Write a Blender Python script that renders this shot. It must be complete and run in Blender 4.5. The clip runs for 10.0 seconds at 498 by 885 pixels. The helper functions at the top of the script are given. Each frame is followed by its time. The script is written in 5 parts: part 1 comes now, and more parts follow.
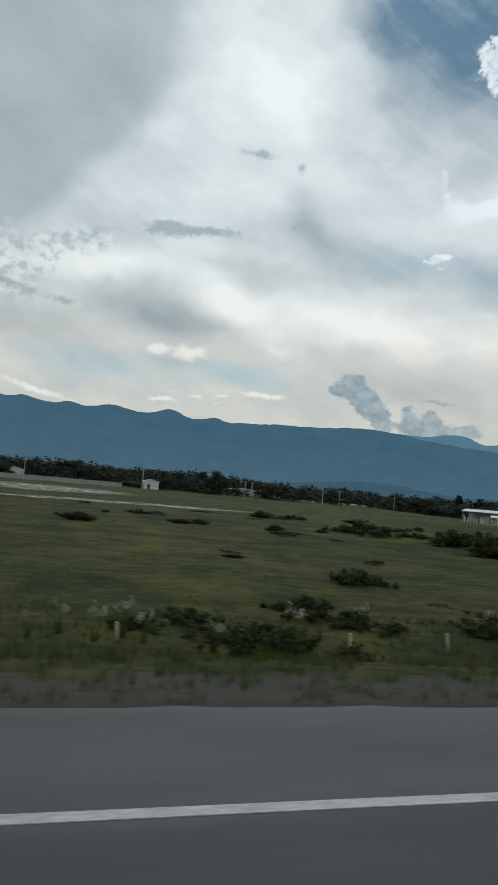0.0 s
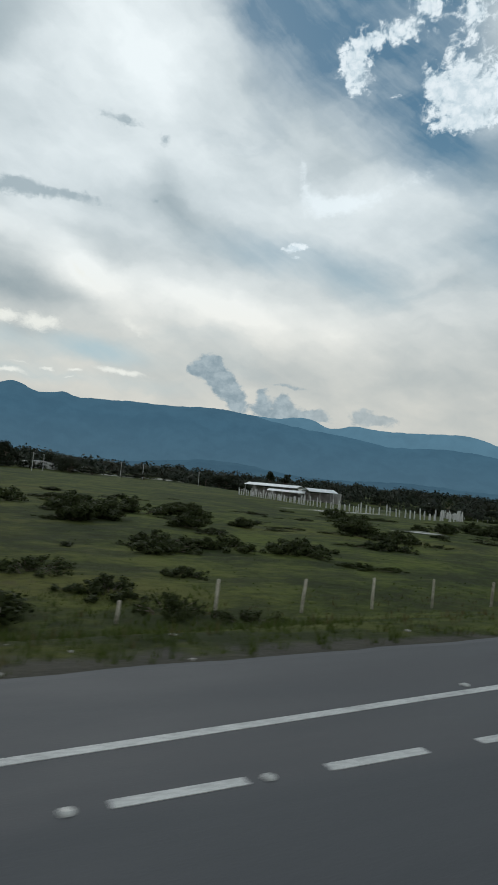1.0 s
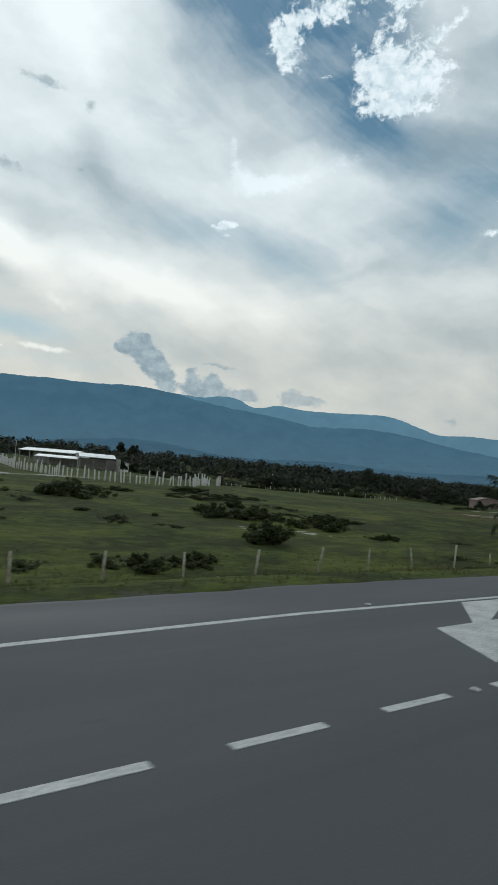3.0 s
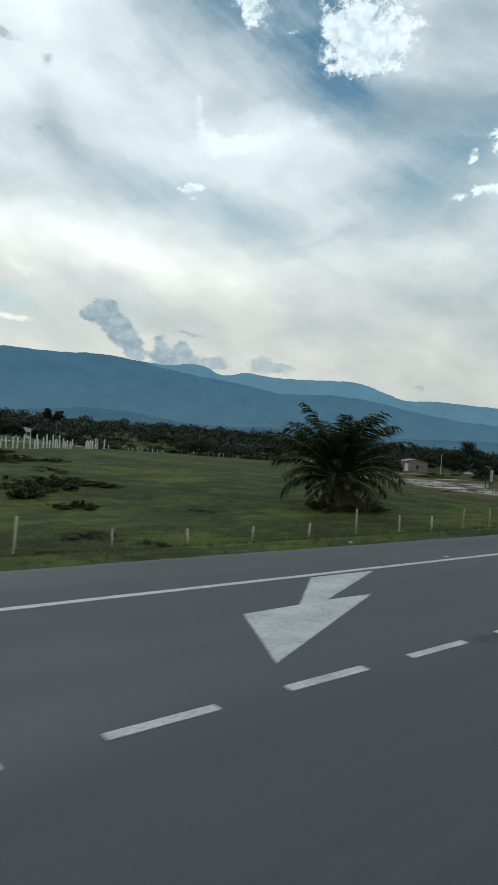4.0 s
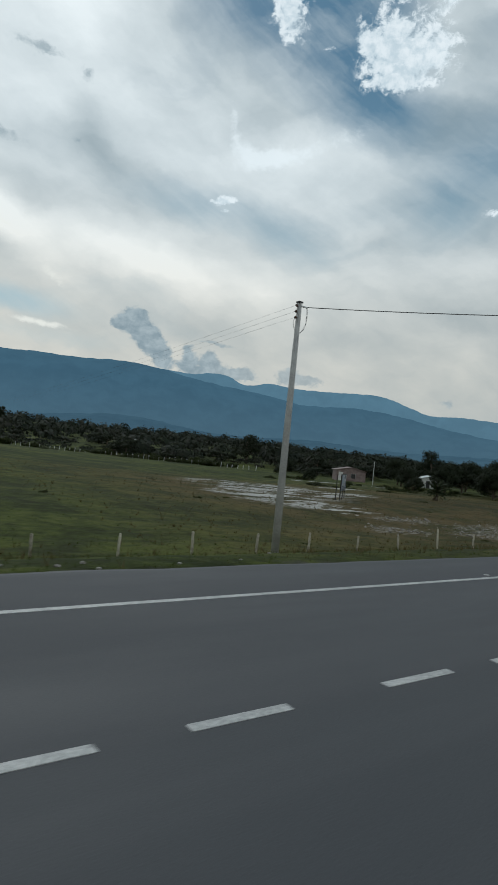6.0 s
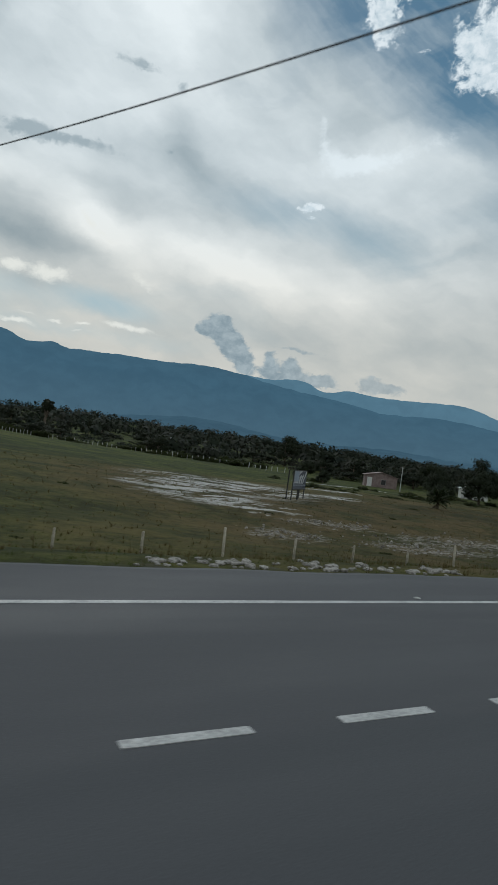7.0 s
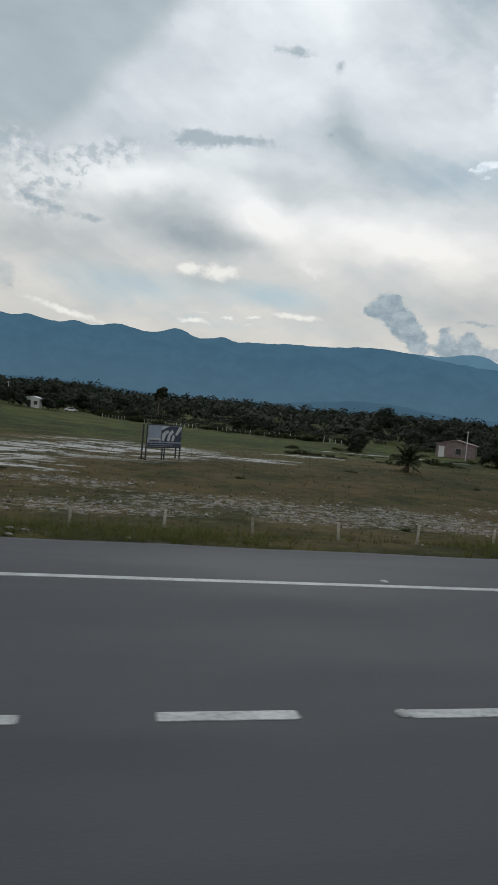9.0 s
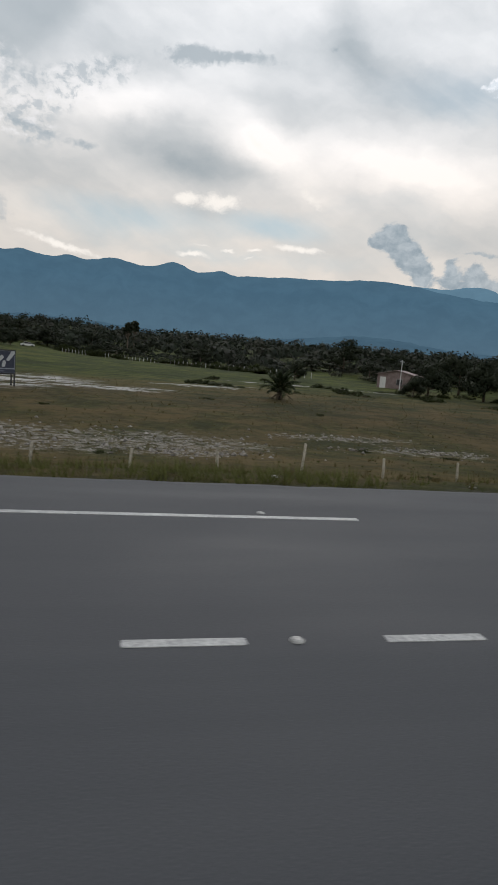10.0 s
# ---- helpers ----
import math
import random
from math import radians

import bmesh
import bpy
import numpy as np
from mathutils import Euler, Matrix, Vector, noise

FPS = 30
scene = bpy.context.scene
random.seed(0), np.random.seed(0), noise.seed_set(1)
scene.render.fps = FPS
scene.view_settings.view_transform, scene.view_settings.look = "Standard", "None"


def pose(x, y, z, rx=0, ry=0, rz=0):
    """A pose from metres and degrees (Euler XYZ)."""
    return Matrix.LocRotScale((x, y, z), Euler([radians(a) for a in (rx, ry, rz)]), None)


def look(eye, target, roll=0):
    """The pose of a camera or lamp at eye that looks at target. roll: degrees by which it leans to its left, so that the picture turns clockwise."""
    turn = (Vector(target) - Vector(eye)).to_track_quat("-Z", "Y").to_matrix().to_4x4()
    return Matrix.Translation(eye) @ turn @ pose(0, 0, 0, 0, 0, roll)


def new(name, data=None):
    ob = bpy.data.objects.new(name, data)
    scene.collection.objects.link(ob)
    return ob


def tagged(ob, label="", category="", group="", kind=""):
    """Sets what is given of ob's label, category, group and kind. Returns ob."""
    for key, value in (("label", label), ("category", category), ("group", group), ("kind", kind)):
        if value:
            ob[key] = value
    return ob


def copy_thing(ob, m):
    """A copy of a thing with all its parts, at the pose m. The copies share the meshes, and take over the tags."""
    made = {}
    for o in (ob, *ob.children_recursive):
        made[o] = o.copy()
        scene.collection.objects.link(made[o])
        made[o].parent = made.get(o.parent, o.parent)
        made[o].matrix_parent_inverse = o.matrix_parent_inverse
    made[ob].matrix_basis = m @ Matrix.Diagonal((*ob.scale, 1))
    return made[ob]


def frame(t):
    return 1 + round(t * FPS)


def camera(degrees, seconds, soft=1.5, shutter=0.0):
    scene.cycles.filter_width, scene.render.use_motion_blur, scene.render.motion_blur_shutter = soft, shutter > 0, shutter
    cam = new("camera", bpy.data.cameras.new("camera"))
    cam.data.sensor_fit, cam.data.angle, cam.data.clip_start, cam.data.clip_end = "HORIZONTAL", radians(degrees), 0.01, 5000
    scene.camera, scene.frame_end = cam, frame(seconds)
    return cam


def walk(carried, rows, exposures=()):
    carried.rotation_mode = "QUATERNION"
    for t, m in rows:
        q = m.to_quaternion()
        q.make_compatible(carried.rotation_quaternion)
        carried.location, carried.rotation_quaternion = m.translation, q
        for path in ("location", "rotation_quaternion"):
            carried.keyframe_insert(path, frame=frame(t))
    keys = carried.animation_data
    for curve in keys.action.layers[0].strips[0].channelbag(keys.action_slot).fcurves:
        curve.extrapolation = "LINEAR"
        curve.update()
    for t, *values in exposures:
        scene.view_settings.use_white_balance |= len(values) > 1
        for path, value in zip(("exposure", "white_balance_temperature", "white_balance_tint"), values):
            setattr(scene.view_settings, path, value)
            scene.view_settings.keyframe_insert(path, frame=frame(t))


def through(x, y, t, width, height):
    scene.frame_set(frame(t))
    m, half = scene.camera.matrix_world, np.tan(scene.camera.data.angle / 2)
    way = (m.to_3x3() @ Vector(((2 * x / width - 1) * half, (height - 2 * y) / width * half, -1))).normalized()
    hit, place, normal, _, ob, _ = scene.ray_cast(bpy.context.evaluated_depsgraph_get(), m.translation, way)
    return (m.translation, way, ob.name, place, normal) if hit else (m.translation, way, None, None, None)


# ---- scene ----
# ---- camera ----
LENS = 45.54
cam = camera(LENS, 10.0, soft=1.5, shutter=0.1)
PATH = [
    (0.0, 0.002, -0.190, 2.399, 95.288, -4.880, -14.635),
    (0.5, 12.044, -0.095, 2.411, 95.841, -5.495, -24.183),
    (1.0, 24.099, -0.000, 2.438, 94.471, -5.224, -28.596),
    (1.5, 35.911, 0.070, 2.433, 93.733, -5.062, -30.818),
    (2.0, 47.515, 0.102, 2.423, 93.365, -5.001, -32.582),
    (3.3, 76.881, 0.068, 2.416, 93.006, -5.076, -36.400),
    (3.5, 81.087, 0.072, 2.453, 92.786, -5.044, -37.072),
    (4.0, 91.421, 0.084, 2.430, 90.222, -4.043, -38.237),
    (4.5, 101.477, 0.097, 2.434, 89.609, -4.602, -39.056),
    (5.0, 111.221, 0.095, 2.392, 90.006, -5.726, -38.074),
    (6.3, 133.789, 0.073, 2.426, 91.384, -6.053, -34.669),
    (6.5, 137.160, 0.074, 2.406, 91.391, -6.561, -33.435),
    (7.0, 145.380, 0.086, 2.376, 90.804, -7.919, -28.262),
    (7.5, 152.908, 0.089, 2.377, 89.535, -8.065, -22.721),
    (8.0, 160.163, 0.047, 2.326, 88.866, -8.340, -17.621),
    (8.5, 167.270, -0.014, 2.379, 88.591, -7.400, -15.367),
    (9.0, 174.311, -0.078, 2.383, 87.596, -5.183, -11.575),
    (9.5, 181.368, -0.112, 2.394, 85.738, -4.802, -9.983),
    (10.0, 187.480, -0.132, 2.398, 81.528, -4.696, -11.427),
]
walk(cam, [(t, pose(x, y, z, rx, ry, rz)) for t, x, y, z, rx, ry, rz in PATH],
     [(0, -0.14, 5980, 6), (2, -0.04, 5980, 6), (3.3, -0.02, 5900, 4), (4, 0.1, 5880, 3), (5, -0.03, 5880, 3), (6.5, -0.18, 5920, 6), (7, -0.2, 5930, 6), (7.5, -0.12, 5970, 8), (8.5, -0.22, 6020, 9), (9, -0.08, 6040, 10), (9.5, -0.11, 6120, 14), (10, 0.06, 6280, 14)])

# ---- node helpers ----
class Nodes:
    """Short forms for building node trees."""

    def __init__(self, tree):
        self.tree = tree

    def add(self, kind):
        return self.tree.nodes.new(kind)

    def put(self, socket, value):
        if isinstance(value, bpy.types.NodeSocket):
            self.tree.links.new(value, socket)
        elif isinstance(value, (tuple, list)) and socket.type == "RGBA" and len(value) == 3:
            socket.default_value = (*value, 1)
        else:
            socket.default_value = value

    def math(self, op, a, b=0.0, clamp=False):
        n = self.add("ShaderNodeMath")
        n.operation, n.use_clamp = op, clamp
        self.put(n.inputs[0], a)
        self.put(n.inputs[1], b)
        return n.outputs[0]

    def mix(self, fac, a, b):
        n = self.add("ShaderNodeMix")
        n.data_type = "RGBA"
        self.put(n.inputs[0], fac)
        self.put(n.inputs[6], a)
        self.put(n.inputs[7], b)
        return n.outputs[2]

    def xyz(self, x, y, z=0.0):
        n = self.add("ShaderNodeCombineXYZ")
        for i, v in enumerate((x, y, z)):
            self.put(n.inputs[i], v)
        return n.outputs[0]

    def split(self, v):
        n = self.add("ShaderNodeSeparateXYZ")
        self.put(n.inputs[0], v)
        return n.outputs

    def noise(self, vec, scale, detail=4.0, rough=0.55, warp=0.0, colour=False):
        n = self.add("ShaderNodeTexNoise")
        if vec is not None:
            self.put(n.inputs["Vector"], vec)
        n.inputs["Scale"].default_value = scale
        n.inputs["Detail"].default_value = detail
        n.inputs["Roughness"].default_value = rough
        n.inputs["Distortion"].default_value = warp
        return n.outputs["Color" if colour else "Fac"]

    def ramp(self, value, low, high, a=0.0, b=1.0, smooth=True):
        n = self.add("ShaderNodeMapRange")
        n.interpolation_type = "SMOOTHSTEP" if smooth else "LINEAR"
        for i, v in enumerate((value, low, high, a, b)):
            self.put(n.inputs[i], v)
        return n.outputs[0]

    def scaled(self, v, s):
        n = self.add("ShaderNodeVectorMath")
        n.operation = "MULTIPLY"
        self.put(n.inputs[0], v)
        n.inputs[1].default_value = s
        return n.outputs[0]


# ---- sky: clear blue between layers of cloud, at infinity ----
SUN_AZ, SUN_EL = 14.0, 33.0
world = bpy.data.worlds.new("sky")
scene.world = world
world.use_nodes = True
wn = Nodes(world.node_tree)
back = world.node_tree.nodes["Background"]
back.inputs["Strength"].default_value = 0.1
clear = wn.add("ShaderNodeTexSky")
clear.sky_type, clear.sun_disc = "NISHITA", False
clear.sun_elevation, clear.sun_rotation = radians(SUN_EL), radians(SUN_AZ)
clear.air_density, clear.dust_density, clear.ozone_density = 1.0, 1.6, 2.0
place = wn.add("ShaderNodeTexCoord").outputs["Generated"]
gx, gy, gz = wn.split(place)
az = wn.math("MULTIPLY", wn.math("ARCTAN2", gx, gy), 57.2958)
el = wn.math("MULTIPLY", wn.math("ARCSINE", gz), 57.2958)
sky2 = wn.xyz(az, el, 0.0)
# coarse and fine domain warps, in degrees
wc = wn.split(wn.noise(wn.scaled(sky2, (0.05, 0.09, 1)), 1.0, 3, 0.5, colour=True))
wf = wn.split(wn.noise(wn.scaled(sky2, (0.3, 0.42, 1)), 1.0, 6, 0.62, colour=True))


def warped(coarse, fine):
    out = []
    for base, c, f in ((az, wc[0], wf[0]), (el, wc[1], wf[1])):
        a = wn.math("MULTIPLY", wn.math("SUBTRACT", c, 0.5), coarse)
        b = wn.math("MULTIPLY", wn.math("SUBTRACT", f, 0.5), fine)
        out.append(wn.math("ADD", base, wn.math("ADD", a, b)))
    return out


def blob(at, a0, e0, wa, we, tilt=0.0):
    """A soft patch of cloud round (a0, e0) degrees, wa by we degrees wide, its long side tilted."""
    c, s = math.cos(radians(tilt)), math.sin(radians(tilt))
    da, de = wn.math("SUBTRACT", at[0], a0), wn.math("SUBTRACT", at[1], e0)
    u = wn.math("MULTIPLY", wn.math("ADD", wn.math("MULTIPLY", da, c), wn.math("MULTIPLY", de, s)), 1 / wa)
    v = wn.math("MULTIPLY", wn.math("SUBTRACT", wn.math("MULTIPLY", de, c), wn.math("MULTIPLY", da, s)), 1 / we)
    r2 = wn.math("ADD", wn.math("MULTIPLY", u, u), wn.math("MULTIPLY", v, v))
    return wn.math("POWER", 2.718, wn.math("MULTIPLY", r2, -1.0))


def heap(at, rows):
    total = None
    for weight, *where in rows:
        b = wn.math("MULTIPLY", blob(at, *where), weight)
        total = b if total is None else wn.math("ADD", total, b)
    return total


soft_at = warped(4.0, 1.6)
torn_at = warped(2.0, 2.4)
wisp_at = warped(0.8, 1.3)
puff_at = warped(0.0, 1.9)
fine = wn.noise(wn.scaled(wn.xyz(*wisp_at), (0.75, 1.0, 1)), 1.0, 8, 0.6)
grain = wn.noise(wn.scaled(wn.xyz(*torn_at), (0.13, 0.24, 1)), 1.0, 6, 0.52)
streak = wn.noise(wn.scaled(wn.xyz(*soft_at), (0.045, 0.12, 1)), 1.0, 5, 0.52, 0.4)
# wind-combed streaks running down to the east, and a frayed fine grain
ca, ce = math.cos(radians(-30)), math.sin(radians(-30))
comb_u = wn.math("ADD", wn.math("MULTIPLY", wisp_at[0], ca), wn.math("MULTIPLY", wisp_at[1], ce))
comb_v = wn.math("SUBTRACT", wn.math("MULTIPLY", wisp_at[1], ca), wn.math("MULTIPLY", wisp_at[0], ce))
comb = wn.noise(wn.xyz(wn.math("MULTIPLY", comb_u, 0.07), wn.math("MULTIPLY", comb_v, 0.55)), 1.0, 7, 0.58)
fray = wn.noise(wn.scaled(wn.xyz(*wisp_at), (1.1, 1.5, 1)), 1.0, 9, 0.66, 0.35)
# veil thickness: thin where the blue shows
sa, se = soft_at
rim = wn.math("SUBTRACT", 50.6, wn.math("MULTIPLY", sa, 0.47))
wedge = wn.math("MULTIPLY", wn.ramp(wn.math("SUBTRACT", se, rim), -5.0, 3.0, 0.0, 1.1), wn.math("MULTIPLY", wn.ramp(sa, 17.0, 26.0), wn.ramp(sa, 52.0, 43.0)))
wedge = wn.math("MULTIPLY", wedge, wn.ramp(grain, 0.3, 0.62, 1.12, 0.86))
holes = wn.math("ADD", wedge, heap(soft_at, [(0.72, 28.0, 22.6, 5.6, 1.9, -6), (0.66, 37.4, 20.9, 5.5, 2.3, -22), (0.3, 45.0, 23.0, 5, 1.8, 0), (0.66, 52.0, 24.2, 4.0, 3.0, 8), (0.2, 48, 30, 6, 2.4, -8), (0.7, 13.6, 11.3, 4.5, 1.1, -6), (0.62, 1.0, 10.8, 9.0, 1.6, 2), (0.4, 10, 8.6, 10, 0.8, 0),
                                            (0.6, 58.0, 26.5, 5, 4.0, 0), (0.35, 57, 36.5, 5, 2.5, 0), (0.25, 66, 18, 9, 5, 0), (0.26, 27, 33.0, 3.4, 3.2, 25), (0.2, -4, 11.5, 6, 1.4, 0)]))
holes = wn.math("MULTIPLY", holes, wn.ramp(comb, 0.3, 0.7, 1.14, 0.84))
veil = wn.math("SUBTRACT", wn.ramp(streak, 0.25, 0.6, 0.88, 1.2), holes, True)
# brightness of the veil
glow = heap(soft_at, [(0.46, 13, 36, 7.5, 8, -50), (0.1, 22, 30, 5, 3, -20), (0.2, 10, 27.5, 8, 2, 10), (0.5, 10.5, 18.6, 5, 1.8, -28), (0.4, 20, 17.4, 8, 1.9, -10), (0.32, 31, 15.6, 12, 2.4, 0), (0.26, 38, 28.0, 9, 2.0, 14), (0.42, -1, 20.4, 7, 1.4, 10),
                      (0.2, 48, 32, 5, 2.0, 0), (0.26, 17.0, 14.0, 3.6, 1.8, -24), (0.2, -10, 19.4, 5, 1.0, 0), (0.12, 48, 27, 7, 2, 0), (0.1, 52, 18, 12, 3, 0)])
shade = heap(soft_at, [(0.34, 5.0, 16.4, 7.5, 1.8, -4), (0.3, 18.2, 26.4, 3.4, 1.8, -40), (0.12, 33, 32, 6, 3, -30), (0.1, 20, 25, 5, 1.0, -10), (0.16, 6, 12.3, 9, 1.0, 6), (0.16, 50, 12, 12, 3.0, 0), (0.08, 32, 11.5, 8, 1.6, 0), (0.22, -9, 14, 7, 2.6, 0), (0.14, 8, 21.7, 5, 0.8, 0), (0.16, 50, 29.5, 6, 2.0, -8)])
bank_az = wn.ramp(se, 20.5, 36.0, -9.0, 4.6, False)
bank = wn.math("MULTIPLY", wn.ramp(wn.math("SUBTRACT", sa, bank_az), 1.6, -2.6), wn.ramp(se, 20.0, 23.0))
bank = wn.math("MULTIPLY", bank, wn.ramp(az, -60, -25))
shade = wn.math("ADD", shade, wn.math("MULTIPLY", bank, 0.27))
shade = wn.math("ADD", shade, wn.math("MULTIPLY", wn.ramp(az, 34, 52, 0.0, 0.1), wn.ramp(az, 120, 75)))
calm = wn.ramp(bank, 0.0, 1.0, 1.0, 0.35)
light = wn.math("ADD", wn.math("SUBTRACT", wn.math("ADD", 0.54, glow), shade), wn.math("MULTIPLY", wn.math("SUBTRACT", grain, 0.5), wn.math("MULTIPLY", calm, 0.62)))
light = wn.math("ADD", light, wn.math("MULTIPLY", wn.math("SUBTRACT", comb, 0.5), wn.math("MULTIPLY", calm, 0.16)))
light = wn.math("ADD", light, wn.math("MULTIPLY", wn.math("SUBTRACT", streak, 0.5), wn.math("MULTIPLY", calm, 0.6)), True)
low = wn.ramp(el, 5.0, 26.0, 1.0, 0.0)
lit = wn.mix(low, (9.75, 9.8, 9.45), (10.2, 9.0, 7.4))
dim = wn.mix(low, (2.6, 3.25, 3.5), (3.6, 4.0, 4.0))
cloud = wn.mix(light, dim, lit)
blue = wn.mix(0.92, clear.outputs[0], wn.mix(wn.ramp(el, 8.0, 36.0, 1.0, 0.0), (0.8, 1.85, 2.75), (3.6, 5.1, 5.5)))
sky = wn.mix(veil, blue, cloud)
# soft white smear hanging under the high cumulus
smear = heap(wisp_at, [(1.1, 35.0, 26.8, 3.4, 0.9, 10), (0.7, 31.2, 29.4, 0.5, 1.6, 14), (0.8, 32.4, 27.4, 1.2, 0.8, -20), (0.45, 41.0, 28.4, 4.2, 0.8, 16)])
smear = wn.math("ADD", smear, wn.math("MULTIPLY", wn.math("SUBTRACT", fray, 0.5), 1.3))
sky = wn.mix(wn.math("MULTIPLY", wn.ramp(smear, 0.22, 1.05), 0.78), sky, (9.5, 9.75, 9.6))
# torn white cumulus high up, in front of the blue
cum = heap(wisp_at, [(1.1, 35.5, 36.8, 1.3, 1.8, 40), (0.9, 36.4, 38.6, 1.5, 0.8, 20), (0.9, 39.4, 39.4, 2.2, 0.7, 0), (0.95, 42, 41, 1.6, 1.2, 0), (1.15, 45.8, 35.6, 2.2, 2.3, 20), (1.05, 47.8, 34.0, 3.2, 1.3, 6), (0.95, 46.2, 32.7, 2.6, 0.6, 0), (0.85, 43.2, 35.4, 1.0, 1.6, 30), (0.75, 50.6, 38.0, 2.2, 0.6, 24), (0.6, 49.8, 35.6, 1.8, 1.4, 0), (0.95, 46.6, 40.2, 1.6, 1.2, 0),
                     (0.95, 58.4, 23.0, 2.2, 0.55, 6), (0.7, 57.1, 25.6, 0.5, 0.9, -10), (0.8, 59.6, 26.8, 1.0, 1.0, 0), (1.15, 31.0, 23.0, 1.1, 0.34, 10), (0.8, 31.0, 22.2, 0.6, 0.25, 0), (0.5, 39.6, 35.1, 0.6, 0.4, 0)])
near_cum = wn.ramp(cum, 0.06, 0.3)
cum = wn.math("ADD", cum, wn.math("ADD", wn.math("MULTIPLY", wn.math("SUBTRACT", fray, 0.5), 1.3), wn.math("MULTIPLY", wn.math("SUBTRACT", fine, 0.5), 3.2)))
cum = wn.math("MULTIPLY", wn.ramp(cum, 0.2, 0.85), wn.math("MULTIPLY", near_cum, 0.92))
sky = wn.mix(cum, sky, wn.mix(wn.ramp(wn.math("ADD", wn.math("MULTIPLY", fine, 0.6), wn.math("MULTIPLY", fray, 0.4)), 0.4, 0.6), (6.9, 7.6, 7.8), (9.5, 9.65, 9.5)))
# torn bank edge: ragged light scraps with grey between
torn = heap(wisp_at, [(0.8, -3.6, 21.8, 3.4, 1.0, 16), (0.8, -7.6, 19.6, 2.8, 1.2, 10), (0.75, -9.6, 17.0, 2.8, 1.3, -10), (0.5, -12, 21, 3, 1.5, 10)])
torn = wn.ramp(torn, 0.08, 0.5)
sky = wn.mix(wn.math("MULTIPLY", torn, wn.ramp(fine, 0.5, 0.68, 0.0, 0.5)), sky, (9.2, 9.1, 8.8))
sky = wn.mix(wn.math("MULTIPLY", torn, wn.ramp(fine, 0.53, 0.4, 0.0, 0.62)), sky, (3.9, 4.5, 4.7))
# grey scraps
scraps = heap(wisp_at, [(0.95, 4.0, 24.0, 2.6, 0.8, 6), (0.9, 8.6, 24.4, 3.6, 0.5, 4), (0.8, 12.8, 31.2, 2.2, 0.5, 0), (0.7, 17.2, 30.4, 0.6, 0.6, 0), (0.7, 16.9, 25.4, 0.5, 0.4, 0), (0.7, -9, 17.0, 3.2, 0.45, -14), (0.7, -4.6, 16.4, 1.4, 0.4, 0), (0.75, 31.5, 10.1, 2.6, 0.2, 0)])
scraps = wn.math("ADD", scraps, wn.math("MULTIPLY", wn.math("SUBTRACT", fray, 0.5), 1.5))
sky = wn.mix(wn.math("MULTIPLY", wn.ramp(scraps, 0.25, 0.95), 0.74), sky, (3.3, 3.95, 4.2))
# low bands lit from behind
gold = heap(wisp_at, [(1.0, 5.4, 8.7, 1.7, 0.3, 0), (0.85, 8.6, 9.3, 0.8, 0.16, 0), (0.9, 11.2, 9.4, 0.9, 0.18, 0), (1.05, 15.2, 9.8, 2.8, 0.38, -3), (0.6, 6.2, 9.5, 1.2, 0.16, 0), (0.6, 10.6, 8.7, 0.7, 0.16, 0), (0.9, -6.4, 8.2, 4.6, 0.36, -10), (0.95, 4.4, 13.2, 1.1, 0.7, 20), (1.0, 7.6, 13.3, 2.2, 0.9, 5), (0.6, 16.0, 14.2, 2.2, 0.7, -35), (0.6, 11, 18.2, 3.6, 0.4, -28)])
gold = wn.math("ADD", gold, wn.math("MULTIPLY", wn.math("SUBTRACT", fray, 0.5), 1.1))
sky = wn.mix(wn.math("MULTIPLY", wn.ramp(gold, 0.3, 1.0), 0.85), sky, (9.8, 9.3, 8.2))
# grey-blue heaps standing over the range
heaps = heap(puff_at, [(1.2, 23.6, 11.3, 1.5, 1.05, -10), (1.0, 22.3, 10.8, 0.9, 0.7, 10), (1.0, 23.9, 11.7, 0.7, 0.6, 0), (1.2, 24.5, 10.5, 1.5, 1.15, -40), (1.25, 25.7, 9.3, 1.6, 1.25, -45), (1.15, 26.8, 8.2, 1.1, 0.9, -30), (1.15, 29.2, 8.8, 0.65, 1.0, 10), (1.2, 31.3, 8.6, 1.0, 0.95, -20), (1.0, 30.3, 7.5, 2.6, 0.7, 0), (0.95, 33.4, 7.5, 1.8, 0.6, 0),
                       (0.9, 34.8, 7.4, 1.5, 0.5, 0), (1.15, 38.8, 7.8, 1.4, 0.8, 10), (1.0, 41.0, 7.3, 1.4, 0.55, 0), (0.7, 53.6, 6.4, 1.0, 0.6, 0), (0.85, -11.6, 10.4, 1.6, 1.3, -35), (0.85, -13.6, 12.2, 1.6, 1.4, -30)])
heaps = wn.ramp(wn.math("ADD", heaps, wn.math("MULTIPLY", wn.math("SUBTRACT", fray, 0.5), 1.5)), 0.4, 0.92)
inner = wn.noise(wn.scaled(wn.xyz(*wisp_at), (0.8, 1.0, 1)), 1.0, 6, 0.6)
sky = wn.mix(wn.math("MULTIPLY", heaps, wn.math("MULTIPLY", wn.ramp(az, 28, 40, 0.95, 0.62), wn.ramp(az, -8, 4, 0.4, 1.0))), sky, wn.mix(wn.ramp(inner, 0.32, 0.7), (2.7, 3.35, 3.65), (4.5, 5.05, 5.15)))
wn.put(back.inputs["Color"], sky)

